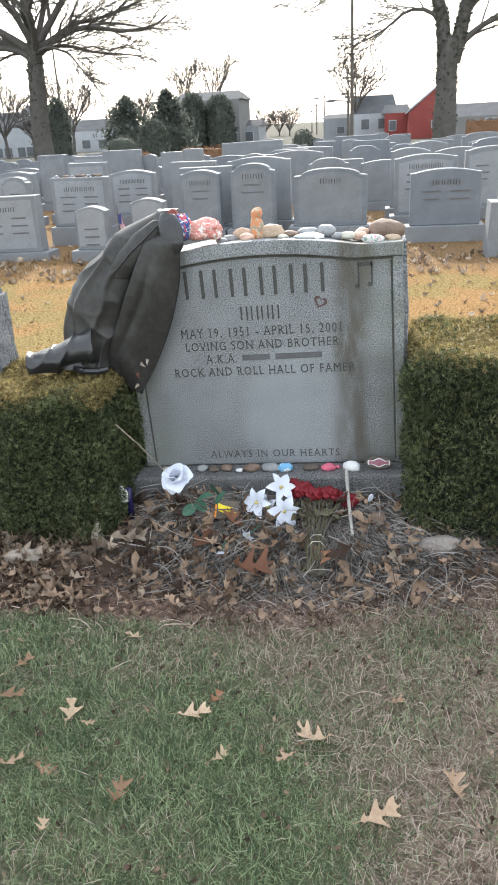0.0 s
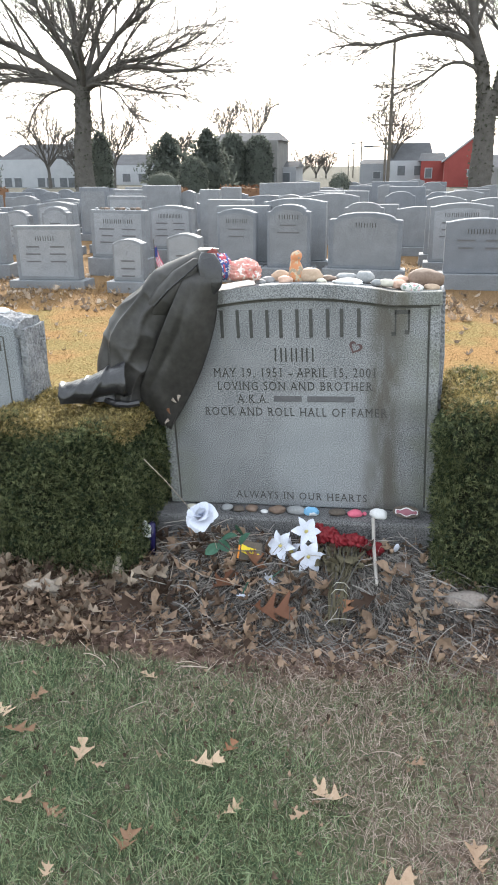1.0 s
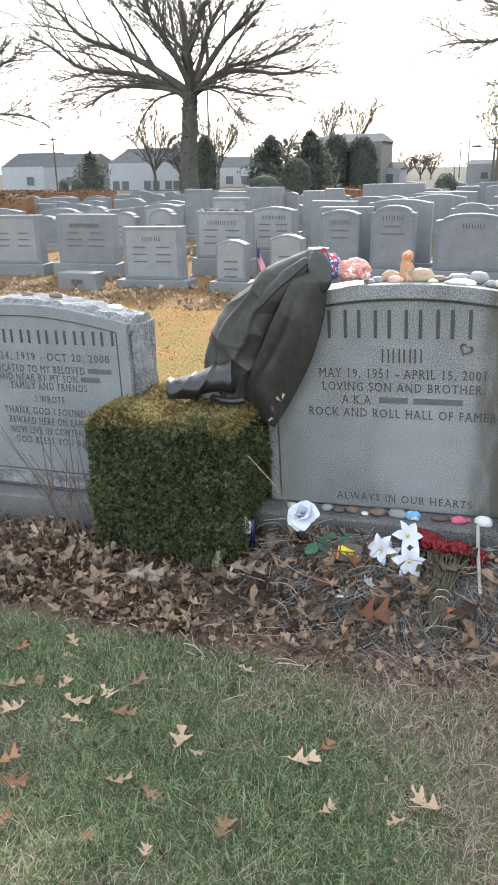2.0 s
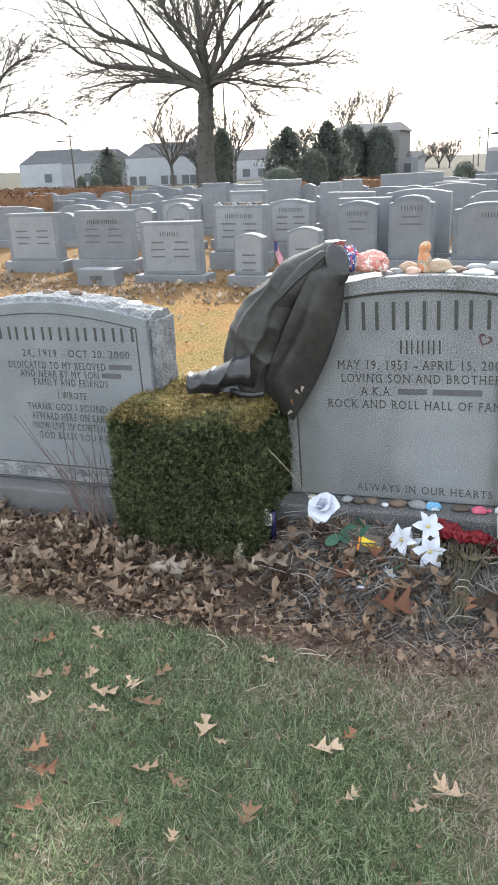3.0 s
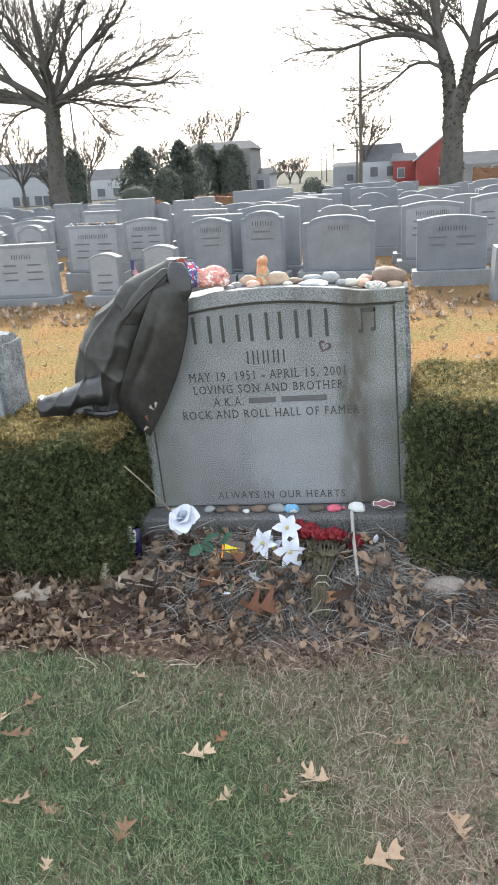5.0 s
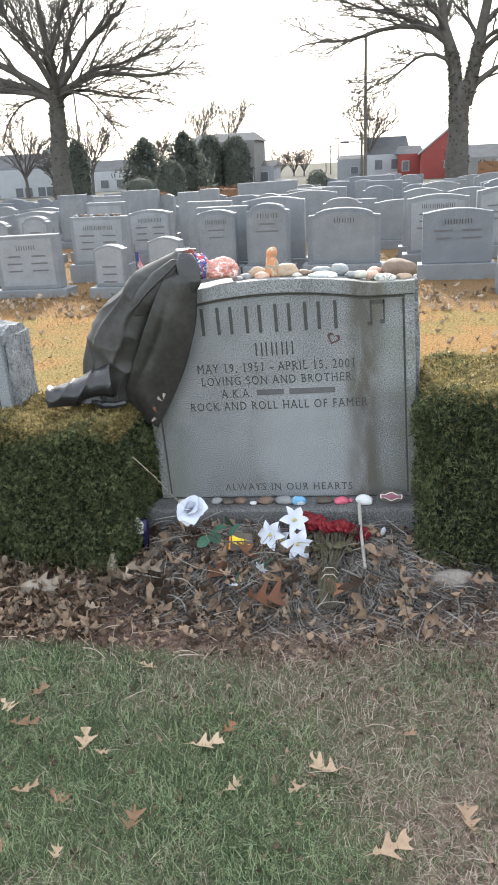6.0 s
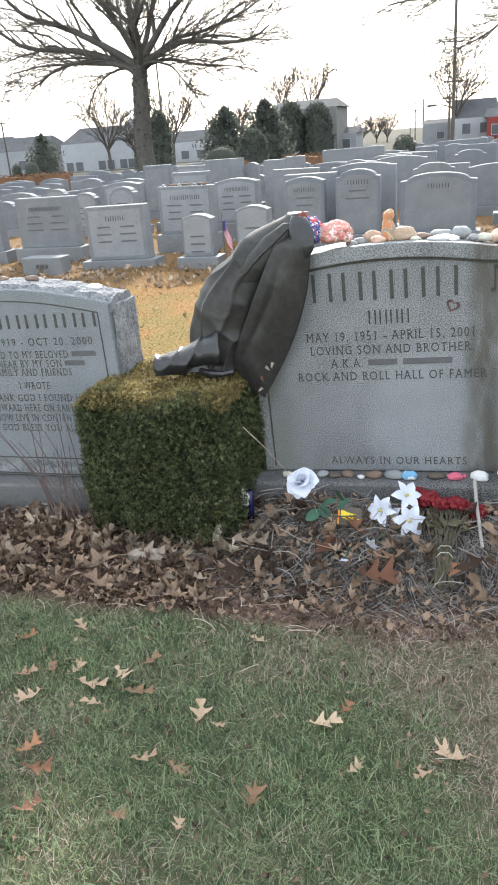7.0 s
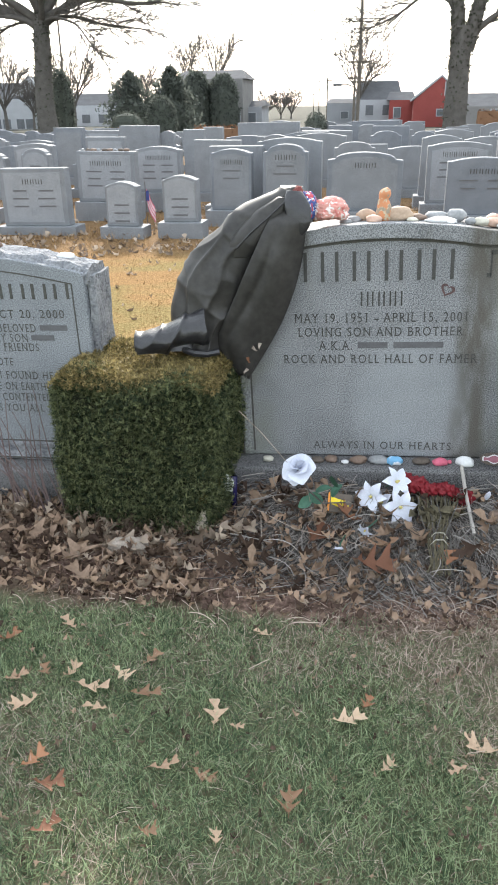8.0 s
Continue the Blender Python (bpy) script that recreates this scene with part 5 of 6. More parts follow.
# ---- the leather jacket draped over the stone's shoulder ----
def loft(keys, rings, sides, folds, seed, power=1.0):
    """A draped sack: keys are (s, x, y, z, half width, half depth); sections blend smoothly from key to key."""
    bm = bmesh.new()
    loops = []
    for i in range(rings + 1):
        s = i / rings
        j = max(i for i in range(len(keys) - 1) if keys[i][0] <= s + 1e-9)
        p0, p1, p2, p3 = keys[max(j - 1, 0)], keys[j], keys[j + 1], keys[min(j + 2, len(keys) - 1)]
        u = (s - p1[0]) / (p2[0] - p1[0])
        x, y, z, hw, hd = [0.5 * (2 * b + (c - a) * u + (2 * a - 5 * b + 4 * c - d) * u * u + (3 * b - a - 3 * c + d) * u ** 3) for a, b, c, d in zip(p0[1:], p1[1:], p2[1:], p3[1:])]
        ring = []
        for k in range(sides):
            t = 2 * math.pi * k / sides
            c, sn = math.cos(t), math.sin(t)
            c, sn = math.copysign(abs(c) ** power, c), math.copysign(abs(sn) ** power, sn)
            p = Vector((x + hw * c, y + hd * sn, z))
            d = Vector((c, sn, 0.2)).normalized()
            across, along = 0.85 * p.x - 0.5 * p.z, 0.5 * p.x + 0.85 * p.z
            ridge = 1 - 2.2 * abs(noise.noise(Vector((across * 11 + 0.8 * noise.noise(p * 5), along * 2.6 + seed, p.y * 2))))
            pinch = 1 - 2.4 * abs(noise.noise(Vector((across * 5, along * 9 + seed, p.y * 3 + 7))))
            f = folds * (0.75 * max(0.0, ridge) ** 2 + 0.40 * max(0.0, pinch) ** 3 + 0.45 * noise.noise(Vector((p.x * 4, p.y * 4, p.z * 3 + seed))) - 0.25)
            ring.append(bm.verts.new(p + d * f))
        loops.append(ring)
    for a, b in zip(loops, loops[1:]):
        for k in range(sides):
            bm.faces.new((a[k], a[(k + 1) % sides], b[(k + 1) % sides], b[k]))
    bm.faces.new(loops[0][::-1])
    bm.faces.new(loops[-1])
    bmesh.ops.recalc_face_normals(bm, faces=bm.faces[:])
    return bm


def leather_jacket():
    t = thing("leather_jacket", "worn black leather jacket draped over the headstone's shoulder onto a hedge", "jacket", at=(0, 0, 0))
    # sleeve side: bulges out beside the stone and rests on the hedge
    body = loft(((0, -0.365, 3.05, 1.290, 0.032, 0.035), (0.08, -0.430, 3.04, 1.243, 0.080, 0.065), (0.26, -0.548, 3.02, 1.130, 0.118, 0.085), (0.45, -0.628, 2.99, 1.012, 0.142, 0.090), (0.65, -0.690, 2.975, 0.892, 0.138, 0.092), (0.80, -0.716, 2.965, 0.805, 0.124, 0.095), (0.92, -0.718, 2.96, 0.735, 0.098, 0.095), (1.0, -0.70, 2.95, 0.685, 0.070, 0.09)), 110, 130, 0.022, 2.0, 0.9)
    part("body", body, M_LEATHER, t, "black leather with a worn sheen", smooth=True)
    # shoulder yoke with its seam ridge
    yoke = loft(((0, -0.375, 2.985, 1.262, 0.036, 0.035), (0.35, -0.445, 2.965, 1.195, 0.060, 0.042), (0.75, -0.515, 2.945, 1.115, 0.066, 0.038), (1.0, -0.550, 2.935, 1.050, 0.045, 0.022)), 50, 60, 0.010, 11.0)
    part("shoulder_yoke", yoke, M_LEATHER, t, smooth=True)
    part("seam", tube([(-0.372, 2.948, 1.255), (-0.432, 2.922, 1.200), (-0.492, 2.905, 1.150), (-0.555, 2.905, 1.085)], 0.0035, 6), M_LEATHER_WET, t)
    # front panel hanging down the face of the stone
    bm = bmesh.new()
    n, m = 60, 30
    grid = []
    for i in range(n + 1):
        s = i / n
        z = 1.265 - 0.685 * s
        right = -0.300 + 0.02 * math.sin(s * 3.1) - 0.06 * s - 0.155 * s ** 2.2
        left = -0.40 - 0.31 * s + 0.15 * max(0.0, s - 0.8) / 0.2
        row = []
        for k in range(m + 1):
            u = k / m
            x = left + (right - left) * u
            y = 2.942 - 0.030 * math.sin(math.pi * u) * (1 - 0.5 * s) - 0.050 * math.sin(math.pi * min(1.0, s * 1.1)) * (1 - u)
            crease = max(0.0, math.sin(math.pi * s)) * math.exp(-((u - 0.25 - 0.10 * math.sin(s * 5)) / 0.10) ** 2)
            y += 0.010 * crease + 0.012 * noise.noise(Vector((x * 9, z * 5, 3))) + 0.004 * noise.noise(Vector((x * 30, z * 14, 5)))
            if s < 0.12:
                y += (0.12 - s) * 0.9
            y = min(y, 2.972) if s > 0.06 else y
            row.append(bm.verts.new((x, y, z + (0.03 * noise.noise(Vector((u * 7, 2.0, 1))) if s > 0.9 else 0.0))))
        grid.append(row)
    for a, b in zip(grid, grid[1:]):
        for k in range(m):
            bm.faces.new((a[k], a[k + 1], b[k + 1], b[k]))
    bmesh.ops.recalc_face_normals(bm, faces=bm.faces[:])
    bmesh.ops.solidify(bm, geom=bm.faces[:], thickness=0.006)
    part("front_panel", bm, M_LEATHER, t, smooth=True)
    sleeve = loft(((0, 0, 0, 0.0, 0.036, 0.070), (0.12, 0.002, 0, 0.035, 0.034, 0.068), (0.4, -0.010, 0, 0.11, 0.046, 0.078), (0.7, -0.026, 0, 0.19, 0.062, 0.085), (1.0, -0.036, 0, 0.28, 0.070, 0.09)), 80, 80, 0.030, 6.0)
    bmesh.ops.delete(sleeve, geom=[f for f in sleeve.faces if len(f.verts) > 4], context="FACES")
    sl = part("sleeve", sleeve, M_LEATHER_WET, t, "glossy black leather sleeve", smooth=True)
    sl.matrix_basis = pose(-0.945, 2.84, 0.728, 0, 84, 12)
    part("sleeve_lining", tube([(0, 0, 0.02), (0, 0, 0.2)], [0.024, 0.02], 14), M_LEATHER, sl).matrix_basis = pose(0, 0, 0)
    part("cuff", loft(((0, 0, 0, 0.0, 0.033, 0.068), (0.5, 0, 0, 0.022, 0.037, 0.072), (1, 0, 0, 0.045, 0.032, 0.066)), 8, 34, 0.005, 1.0), M_LEATHER, sl, smooth=True).matrix_basis = pose(0, 0, -0.004)
    fold = loft(((0, -0.80, 2.89, 0.70, 0.085, 0.06), (0.5, -0.785, 2.90, 0.765, 0.055, 0.05), (1, -0.76, 2.92, 0.825, 0.02, 0.02)), 24, 30, 0.016, 8.0)
    part("sleeve_fold", fold, M_LEATHER_WET, t, smooth=True)
    # collar flap folded over towards the face of the stone
    flap = loft(((0, 0.0, 0.0, 0.0, 0.018, 0.008), (0.3, 0.012, -0.01, 0.05, 0.038, 0.014), (0.7, 0.0, 0.0, 0.11, 0.040, 0.016), (1.0, -0.015, 0.03, 0.150, 0.022, 0.014)), 18, 22, 0.007, 4.0)
    part("collar", flap, M_LEATHER_WET, t, "folded-over leather collar", smooth=True).matrix_basis = pose(-0.342, 2.930, 1.125, -8, 4, 0) @ Matrix.Diagonal((1.1, 0.8, 1.08, 1))
    stand = loft(((0, 0, 0, 0, 0.05, 0.05), (0.5, 0.005, 0, 0.03, 0.047, 0.052), (1, 0.01, 0, 0.055, 0.040, 0.046)), 8, 24, 0.007, 9.0)
    part("collar_stand", stand, M_LEATHER, t, smooth=True).matrix_basis = pose(-0.375, 3.02, 1.215, 0, 18, 0)
    part("lining", lump(0.032, 0.042, 0.045, 5, 0.3), M_LINING, t, "dark red lining").matrix_basis = pose(-0.338, 3.01, 1.222)
    part("hem_band", tube([(-0.76, 2.845, 0.705), (-0.71, 2.83, 0.695), (-0.66, 2.83, 0.695), (-0.62, 2.85, 0.70)], 0.013, 7), M_LEATHER_WET, t)
    tatter = material("torn_pale_fabric", (0.20, 0.15, 0.12), (0.48, 0.42, 0.37), 0.9, 30, 90)
    for i, (x, z) in enumerate(((-0.49, 0.70), (-0.515, 0.655), (-0.47, 0.715), (-0.525, 0.61))):
        bm = roughen(box(-0.005, 0.005, -0.002, 0.002, -0.014, 0.014), 0.009, 40 + i, 3)
        part("torn_lining", bm, tatter if i != 1 else M_RUST, t).matrix_basis = pose(x, 2.905, z, 10, 30 * i - 40, 0)


leather_jacket()


def bandana(name, label, at, r, seed, mat):
    bm = bmesh.new()
    bmesh.ops.create_icosphere(bm, subdivisions=5, radius=1.0)
    for v in bm.verts:
        d = v.co.copy()
        k = 1 + 0.28 * noise.noise(d * 1.6 + Vector((seed, 0, 0))) + 0.16 * abs(noise.noise(d * 4.5 + Vector((0, seed, 0)))) - 0.14 * abs(noise.noise(d * 8 + Vector((0, seed, 3))))
        v.co = Vector((d.x * r[0] * k, d.y * r[1] * k, max(d.z, -0.7) * r[2] * k))
    ob = part(name, bm, mat, smooth=True)
    ob.matrix_basis = pose(*at)
    return tagged(ob, label, "bandana", "bandanas on the headstone")


def printed(name, a, b, c, scale):
    """Cloth of ground colour a with pale b patches and c blotches."""
    m = material(name, a, a, 0.9, 10, 120, 0.3, 0.002)
    col = node_mix(m, step(m, tex(m, scale, 2.0), 0.54, 0.60), base_socket(m).links[0].from_socket, b)
    col = node_mix(m, step(m, tex(m, scale * 0.8, 2.0, (1, 1, 1), (5, 2, 1)), 0.56, 0.62), col, c)
    m.node_tree.links.new(col, base_socket(m))
    return m


bandana("bandana", "crumpled pink and white bandana on the stone's top", (-0.225, 3.03, 1.212), (0.075, 0.065, 0.043), 3.1, printed("pink_white_cloth", (0.62, 0.30, 0.26), (0.75, 0.68, 0.66), (0.60, 0.20, 0.18), 62))
bandana("bandana", "crumpled blue and white starred bandana on the stone's top", (-0.305, 3.01, 1.222), (0.038, 0.055, 0.052), 7.7, printed("blue_starred_cloth", (0.06, 0.10, 0.28), (0.72, 0.73, 0.78), (0.50, 0.08, 0.10), 66))

# ---- stones and keepsakes left on the grave ----
def ledge_z(x):
    return STONE_Z - 0.003 + (x - STONE_X) * math.tan(radians(-LEAN_STONE))


def top_z(x):
    u = x - STONE_X
    return STONE_Z + 0.905 + 0.04 * (math.cos(min(1.0, abs(u) / (0.565 * 0.7)) * math.pi / 2) ** 0.8) - u * math.tan(radians(LEAN_STONE))


def pebble_mat(name, dark, light, scale=14):
    return material(name, dark, light, 0.75, scale, 120, 0.3, 0.002)


P_GREY = pebble_mat("grey_pebble", (0.20, 0.21, 0.22), (0.36, 0.37, 0.38))
P_TAN = pebble_mat("tan_pebble", (0.34, 0.24, 0.17), (0.52, 0.40, 0.30))
P_BROWN = pebble_mat("brown_pebble", (0.12, 0.08, 0.06), (0.26, 0.19, 0.15))
P_PALE = pebble_mat("pale_pebble", (0.45, 0.43, 0.36), (0.62, 0.60, 0.52))
P_WHITE = pebble_mat("white_pebble", (0.62, 0.63, 0.64), (0.82, 0.83, 0.84))
P_PEACH = pebble_mat("peach_pebble", (0.50, 0.32, 0.24), (0.66, 0.47, 0.38))
P_PINK = pebble_mat("pink_painted_pebble", (0.55, 0.10, 0.17), (0.70, 0.18, 0.26))
P_DARK = pebble_mat("dark_pebble", (0.07, 0.06, 0.05), (0.16, 0.13, 0.11))
P_SPECK = printed("speckled_painted_pebble", (0.62, 0.60, 0.58), (0.25, 0.32, 0.27), (0.55, 0.28, 0.28), 60)
P_BLUE = printed("blue_white_painted_pebble", (0.18, 0.42, 0.66), (0.80, 0.83, 0.86), (0.75, 0.80, 0.85), 24)


def pebble(x, y, z, r, mat, label, seed, turn=0.0, group="stones left on the headstone"):
    ob = part("pebble", lump(*r, seed, 0.22), mat, smooth=True)
    ob.matrix_basis = pose(x, y, z, 0, 0, turn)
    return tagged(ob, label, "pebble", group)


tops = ((-0.130, 3.10, 0.028, 0.022, 0.016, P_GREY, "small grey pebble on the headstone's top"), (-0.085, 3.12, 0.038, 0.028, 0.026, P_TAN, "rounded tan pebble on the headstone's top"),
        (0.035, 3.09, 0.056, 0.036, 0.030, P_TAN, "large egg-shaped tan stone on the headstone's top"), (-0.055, 3.05, 0.030, 0.024, 0.018, P_PEACH, "peach-coloured pebble beside a figurine"),
        (0.105, 3.10, 0.034, 0.026, 0.014, P_BROWN, "flat brown stone on the headstone's top"), (0.085, 3.05, 0.022, 0.018, 0.010, P_PALE, "flat pale chip of stone"),
        (0.187, 3.05, 0.058, 0.030, 0.012, P_WHITE, "flat pinkish-white slab of stone"), (0.175, 3.13, 0.042, 0.03, 0.018, P_GREY, "smooth grey-green oval pebble"),
        (0.250, 3.12, 0.040, 0.03, 0.026, P_GREY, "smooth rounded grey pebble"), (0.300, 3.07, 0.024, 0.02, 0.014, P_GREY, "small grey pebble on the headstone's top"),
        (0.335, 3.07, 0.030, 0.024, 0.018, P_PALE, "pale yellowish wedge-shaped pebble"), (0.390, 3.15, 0.034, 0.026, 0.024, P_PEACH, "orange-brown pebble behind the others"),
        (0.378, 3.08, 0.030, 0.024, 0.020, P_PEACH, "peach-coloured rounded pebble on the headstone"), (0.432, 3.04, 0.045, 0.03, 0.018, P_SPECK, "white oval pebble painted with coloured specks"),
        (0.480, 3.13, 0.070, 0.05, 0.042, P_BROWN, "big rounded brown stone on the headstone"), (0.505, 3.06, 0.030, 0.022, 0.014, P_TAN, "tan pebble at the headstone's shoulder"),
        (-0.160, 3.07, 0.026, 0.02, 0.014, P_GREY, "small grey pebble beside a bandana"), (0.225, 3.04, 0.022, 0.016, 0.007, P_WHITE, "thin white chip of stone"))
for i, (x, y, a, b, c, mat, lab) in enumerate(tops):
    pebble(x, y, top_z(x) - 0.003, (a, b, c), mat, lab, i + 1, 20 * math.sin(i * 2.3))
rows = ((-0.44, 2.94, 0.022, 0.018, 0.013, P_PALE, "small pale pebble on the base ledge"), (-0.285, 2.945, 0.026, 0.020, 0.015, P_GREY, "grey pebble on the base ledge"), (-0.232, 2.94, 0.026, 0.02, 0.012, P_DARK, "dark striped pebble on the base ledge"),
        (-0.178, 2.95, 0.030, 0.022, 0.014, P_BROWN, "brown flat pebble on the base ledge"), (-0.118, 2.93, 0.016, 0.012, 0.008, P_WHITE, "tiny pale pebble on the base ledge"), (-0.065, 2.94, 0.036, 0.024, 0.017, P_BROWN, "brown flat stone on the base ledge"),
        (0.018, 2.94, 0.040, 0.026, 0.019, P_GREY, "square-edged grey granite pebble"), (0.081, 2.93, 0.033, 0.022, 0.021, P_BLUE, "pebble painted blue and white on the ledge"),
        (0.188, 2.945, 0.036, 0.022, 0.014, P_DARK, "flat dark pebble on the base ledge"), (0.262, 2.935, 0.030, 0.022, 0.016, P_PINK, "bright pink painted pebble on the ledge"), (0.361, 2.93, 0.036, 0.024, 0.022, P_WHITE, "smooth white pebble with small writing"), (0.300, 2.95, 0.010, 0.01, 0.008, P_PINK, "tiny pink bead on the base ledge"))
for i, (x, y, a, b, c, mat, lab) in enumerate(rows):
    pebble(x, y, ledge_z(x) + 0.001, (a, b, c), mat, lab, i + 31, 15 * math.sin(i * 1.7), "stones left on the base ledge")
for i, (x, a, mat, lab) in enumerate(((-1.70, 0.03, P_BROWN, "brown pebble on the low headstone"), (-1.555, 0.032, P_BROWN, "brown pebble on the low headstone"), (-1.255, 0.036, P_WHITE, "white pebble on the low headstone"))):
    pebble(x, 2.97, 0.17 + 0.86 - 0.055 + 0.087 * math.cos((x + 1.672) / 0.545 * math.pi / 2) + (x + 1.672) * 0.026, (a, a * 0.7, a * 0.5), mat, lab, i + 50, 0, "stones on the low headstone")

# small moulded figurine
fig = bmesh.new()
prof = ((0.030, 0.0), (0.034, 0.012), (0.031, 0.032), (0.026, 0.052), (0.022, 0.068), (0.018, 0.078), (0.0215, 0.088), (0.0225, 0.099), (0.018, 0.110), (0.008, 0.117))
tube([(0.003 * math.sin(i), 0, z) for i, (_, z) in enumerate(prof)], [r for r, _ in prof], 18, fig)
ob = part("figurine", fig, printed("orange_worn_plastic", (0.55, 0.24, 0.12), (0.50, 0.42, 0.30), (0.30, 0.26, 0.20), 45), smooth=True)
ob.matrix_basis = pose(-0.022, 3.09, top_z(-0.022))
tagged(ob, "small worn orange figurine standing among pebbles", "figurine")

# dark plaque with an outlined badge, shown as plain shapes
st = thing("sticker", "dark oval sticker with a pink and white badge", "sticker", at=(0.47, 2.925, ledge_z(0.47)), turn=(-14, 0, 0))
part("backing", slab([(0.055 * math.cos(a), 0.032 + 0.026 * math.sin(a)) for a in [2 * math.pi * k / 24 for k in range(24)]], 0.0, 0.004), P_DARK, st)
part("badge_rim", slab([(0.046 * math.cos(a), 0.032 + 0.015 * math.sin(a) + 0.004 * math.sin(5 * a)) for a in [2 * math.pi * k / 40 for k in range(40)]], -0.003, 0.0), P_WHITE, st)
part("badge", slab([(0.041 * math.cos(a), 0.032 + 0.011 * math.sin(a) + 0.0035 * math.sin(5 * a)) for a in [2 * math.pi * k / 40 for k in range(40)]], -0.005, -0.003), material("faded_pink_print", (0.26, 0.10, 0.14), (0.42, 0.17, 0.22), 0.6), st)


# ---- flowers ----
def petal(length, width, cup, tipcurl, n=6, pointed=1.0):
    bm = bmesh.new()
    rows_ = []
    for i in range(n + 1):
        s = i / n
        w = width * math.sin(math.pi * min(0.98, 0.12 + 0.86 * s)) ** (0.8 if pointed < 1 else 1.15)
        z = cup * s - tipcurl * s ** 3
        rows_.append([bm.verts.new((length * s, w * k, z + 0.25 * abs(k) * w)) for k in (-1, -0.5, 0, 0.5, 1)])
    for a, b in zip(rows_, rows_[1:]):
        for k in range(4):
            bm.faces.new((a[k], a[k + 1], b[k + 1], b[k]))
    return bm


def lily(at, size, turn, seed):
    t = thing("lily", "white artificial star-shaped lily with a pale yellow centre", "flower", "artificial lilies", at=at, turn=turn)
    for i in range(6):
        ob = part("petal", petal(size, size * (0.30 if i % 2 else 0.24), size * 0.45, size * 0.35), M_WHITE, t, smooth=True)
        ob.matrix_basis = pose(0, 0, 0, 0, 0, 60 * i + 7 * math.sin(seed + i))
    part("throat", lump(size * 0.10, size * 0.10, size * 0.22, seed, 0.1, 2), M_YELLOW, t)
    part("stem", tube([(0, 0, 0), (0.005, 0, -size * 0.6), (0.02, 0.01, -size * 1.6)], 0.0028, 5), M_GREENLEAF, t)


for at, size, turn, seed in (((-0.005, 2.70, 0.19), 0.066, (62, 0, -18), 1), ((0.105, 2.68, 0.165), 0.070, (64, 0, 12), 2), ((0.085, 2.73, 0.245), 0.066, (50, 10, 30), 3), ((0.040, 2.72, 0.16), 0.058, (75, 0, -40), 4)):
    lily(at, size, turn, seed)
lily((-0.02, 2.56, 0.125), 0.034, (110, 0, -30), 5)
lily((-0.11, 2.47, 0.10), 0.028, (160, 0, 10), 6)

rose = thing("white_rose", "white artificial rose on a bent stem with dark green leaves", "flower", at=(-0.267, 2.50, 0.385), turn=(38, 0, -8))
for i in range(17):
    ring = 0 if i < 3 else (1 if i < 8 else 2)
    k = (0.032, 0.046, 0.058)[ring] * (1 + 0.16 * math.sin(i * 2.7))
    ob = part("petal", petal(k, k * (0.62 + 0.14 * math.sin(i * 1.9)), k * (1.5, 1.05, 0.62)[ring], k * (0.15, 0.35, 0.55)[ring], 6, 0.5), M_WHITE, rose, smooth=True)
    ob.matrix_basis = pose(0, 0, 0.014 - 0.006 * ring, 9 * math.sin(i * 3.1), (-30, -14, 6)[ring] + 12 * math.sin(i * 4.3), i * 137.5)
part("stem", tube([(0, 0, 0.0), (0.03, -0.03, -0.10), (0.07, -0.03, -0.20), (0.15, 0.03, -0.30), (0.2, 0.08, -0.34)], 0.003, 6), M_STEM, rose)
for x, y, z, a in ((0.05, -0.02, -0.13, 20), (0.07, -0.03, -0.19, 150), (0.10, 0.0, -0.20, 60), (0.03, -0.03, -0.16, 230)):
    part("leaf", petal(0.062, 0.021, 0.02, 0.015, 6, 0.7), M_GREENLEAF, rose, smooth=True).matrix_basis = pose(x, y, z, -30, 0, a)
part("leaf", petal(0.05, 0.018, 0.05, 0.0, 6, 0.7), M_GREENLEAF, rose, smooth=True).matrix_basis = pose(0.12, 0.02, -0.15, -20, -40, 80)

dead_leaf = material("withered_green_leaf", (0.045, 0.04, 0.024), (0.14, 0.12, 0.075), 0.8, 20, 90)
bunch = thing("rose_bouquet", "bundle of faded dark red roses lying with withered stems", "bouquet", at=(0.245, 2.78, 0.19))
rr = random.Random(8)
for i in range(14):
    x, z = -0.11 + 0.0175 * i, 0.030 - 0.0048 * i + rr.uniform(-0.010, 0.012)
    bm = bmesh.new()
    bmesh.ops.create_icosphere(bm, subdivisions=4, radius=0.022)
    for v in bm.verts:
        a = math.atan2(v.co.y, v.co.x)
        v.co *= 1 + 0.34 * abs(math.sin(2.5 * a + 150 * v.co.z + i)) - 0.2 + 0.45 * noise.noise(v.co * 75 + Vector((i, 0, 0)))
    part("bloom", bm, M_RED, bunch, smooth=True).matrix_basis = pose(x, rr.uniform(-0.02, 0.02), z + 0.008, rr.uniform(-30, 30), 0, rr.uniform(0, 180)) @ Matrix.Scale(1.2, 4)
for i in range(26):
    x = -0.09 + 0.18 * i / 25
    pts = []
    for k, (fx, yy, up) in enumerate(((1.0, 0.0, 0.0), (0.8, -0.07, 0.07), (0.5, -0.16, 0.08), (0.3, -0.27, 0.07), (0.36, -0.39, 0.05))):
        px = x * fx + rr.gauss(0, 0.006) * k
        low = ground_height(0.245 + px, 2.78 + yy) + up + rr.uniform(0, 0.018)
        pts.append((px, yy, -0.01 if k == 0 else low - 0.19))
    part("stem", tube(pts, 0.0024, 5), dead_leaf if i % 4 else M_BARK, bunch)
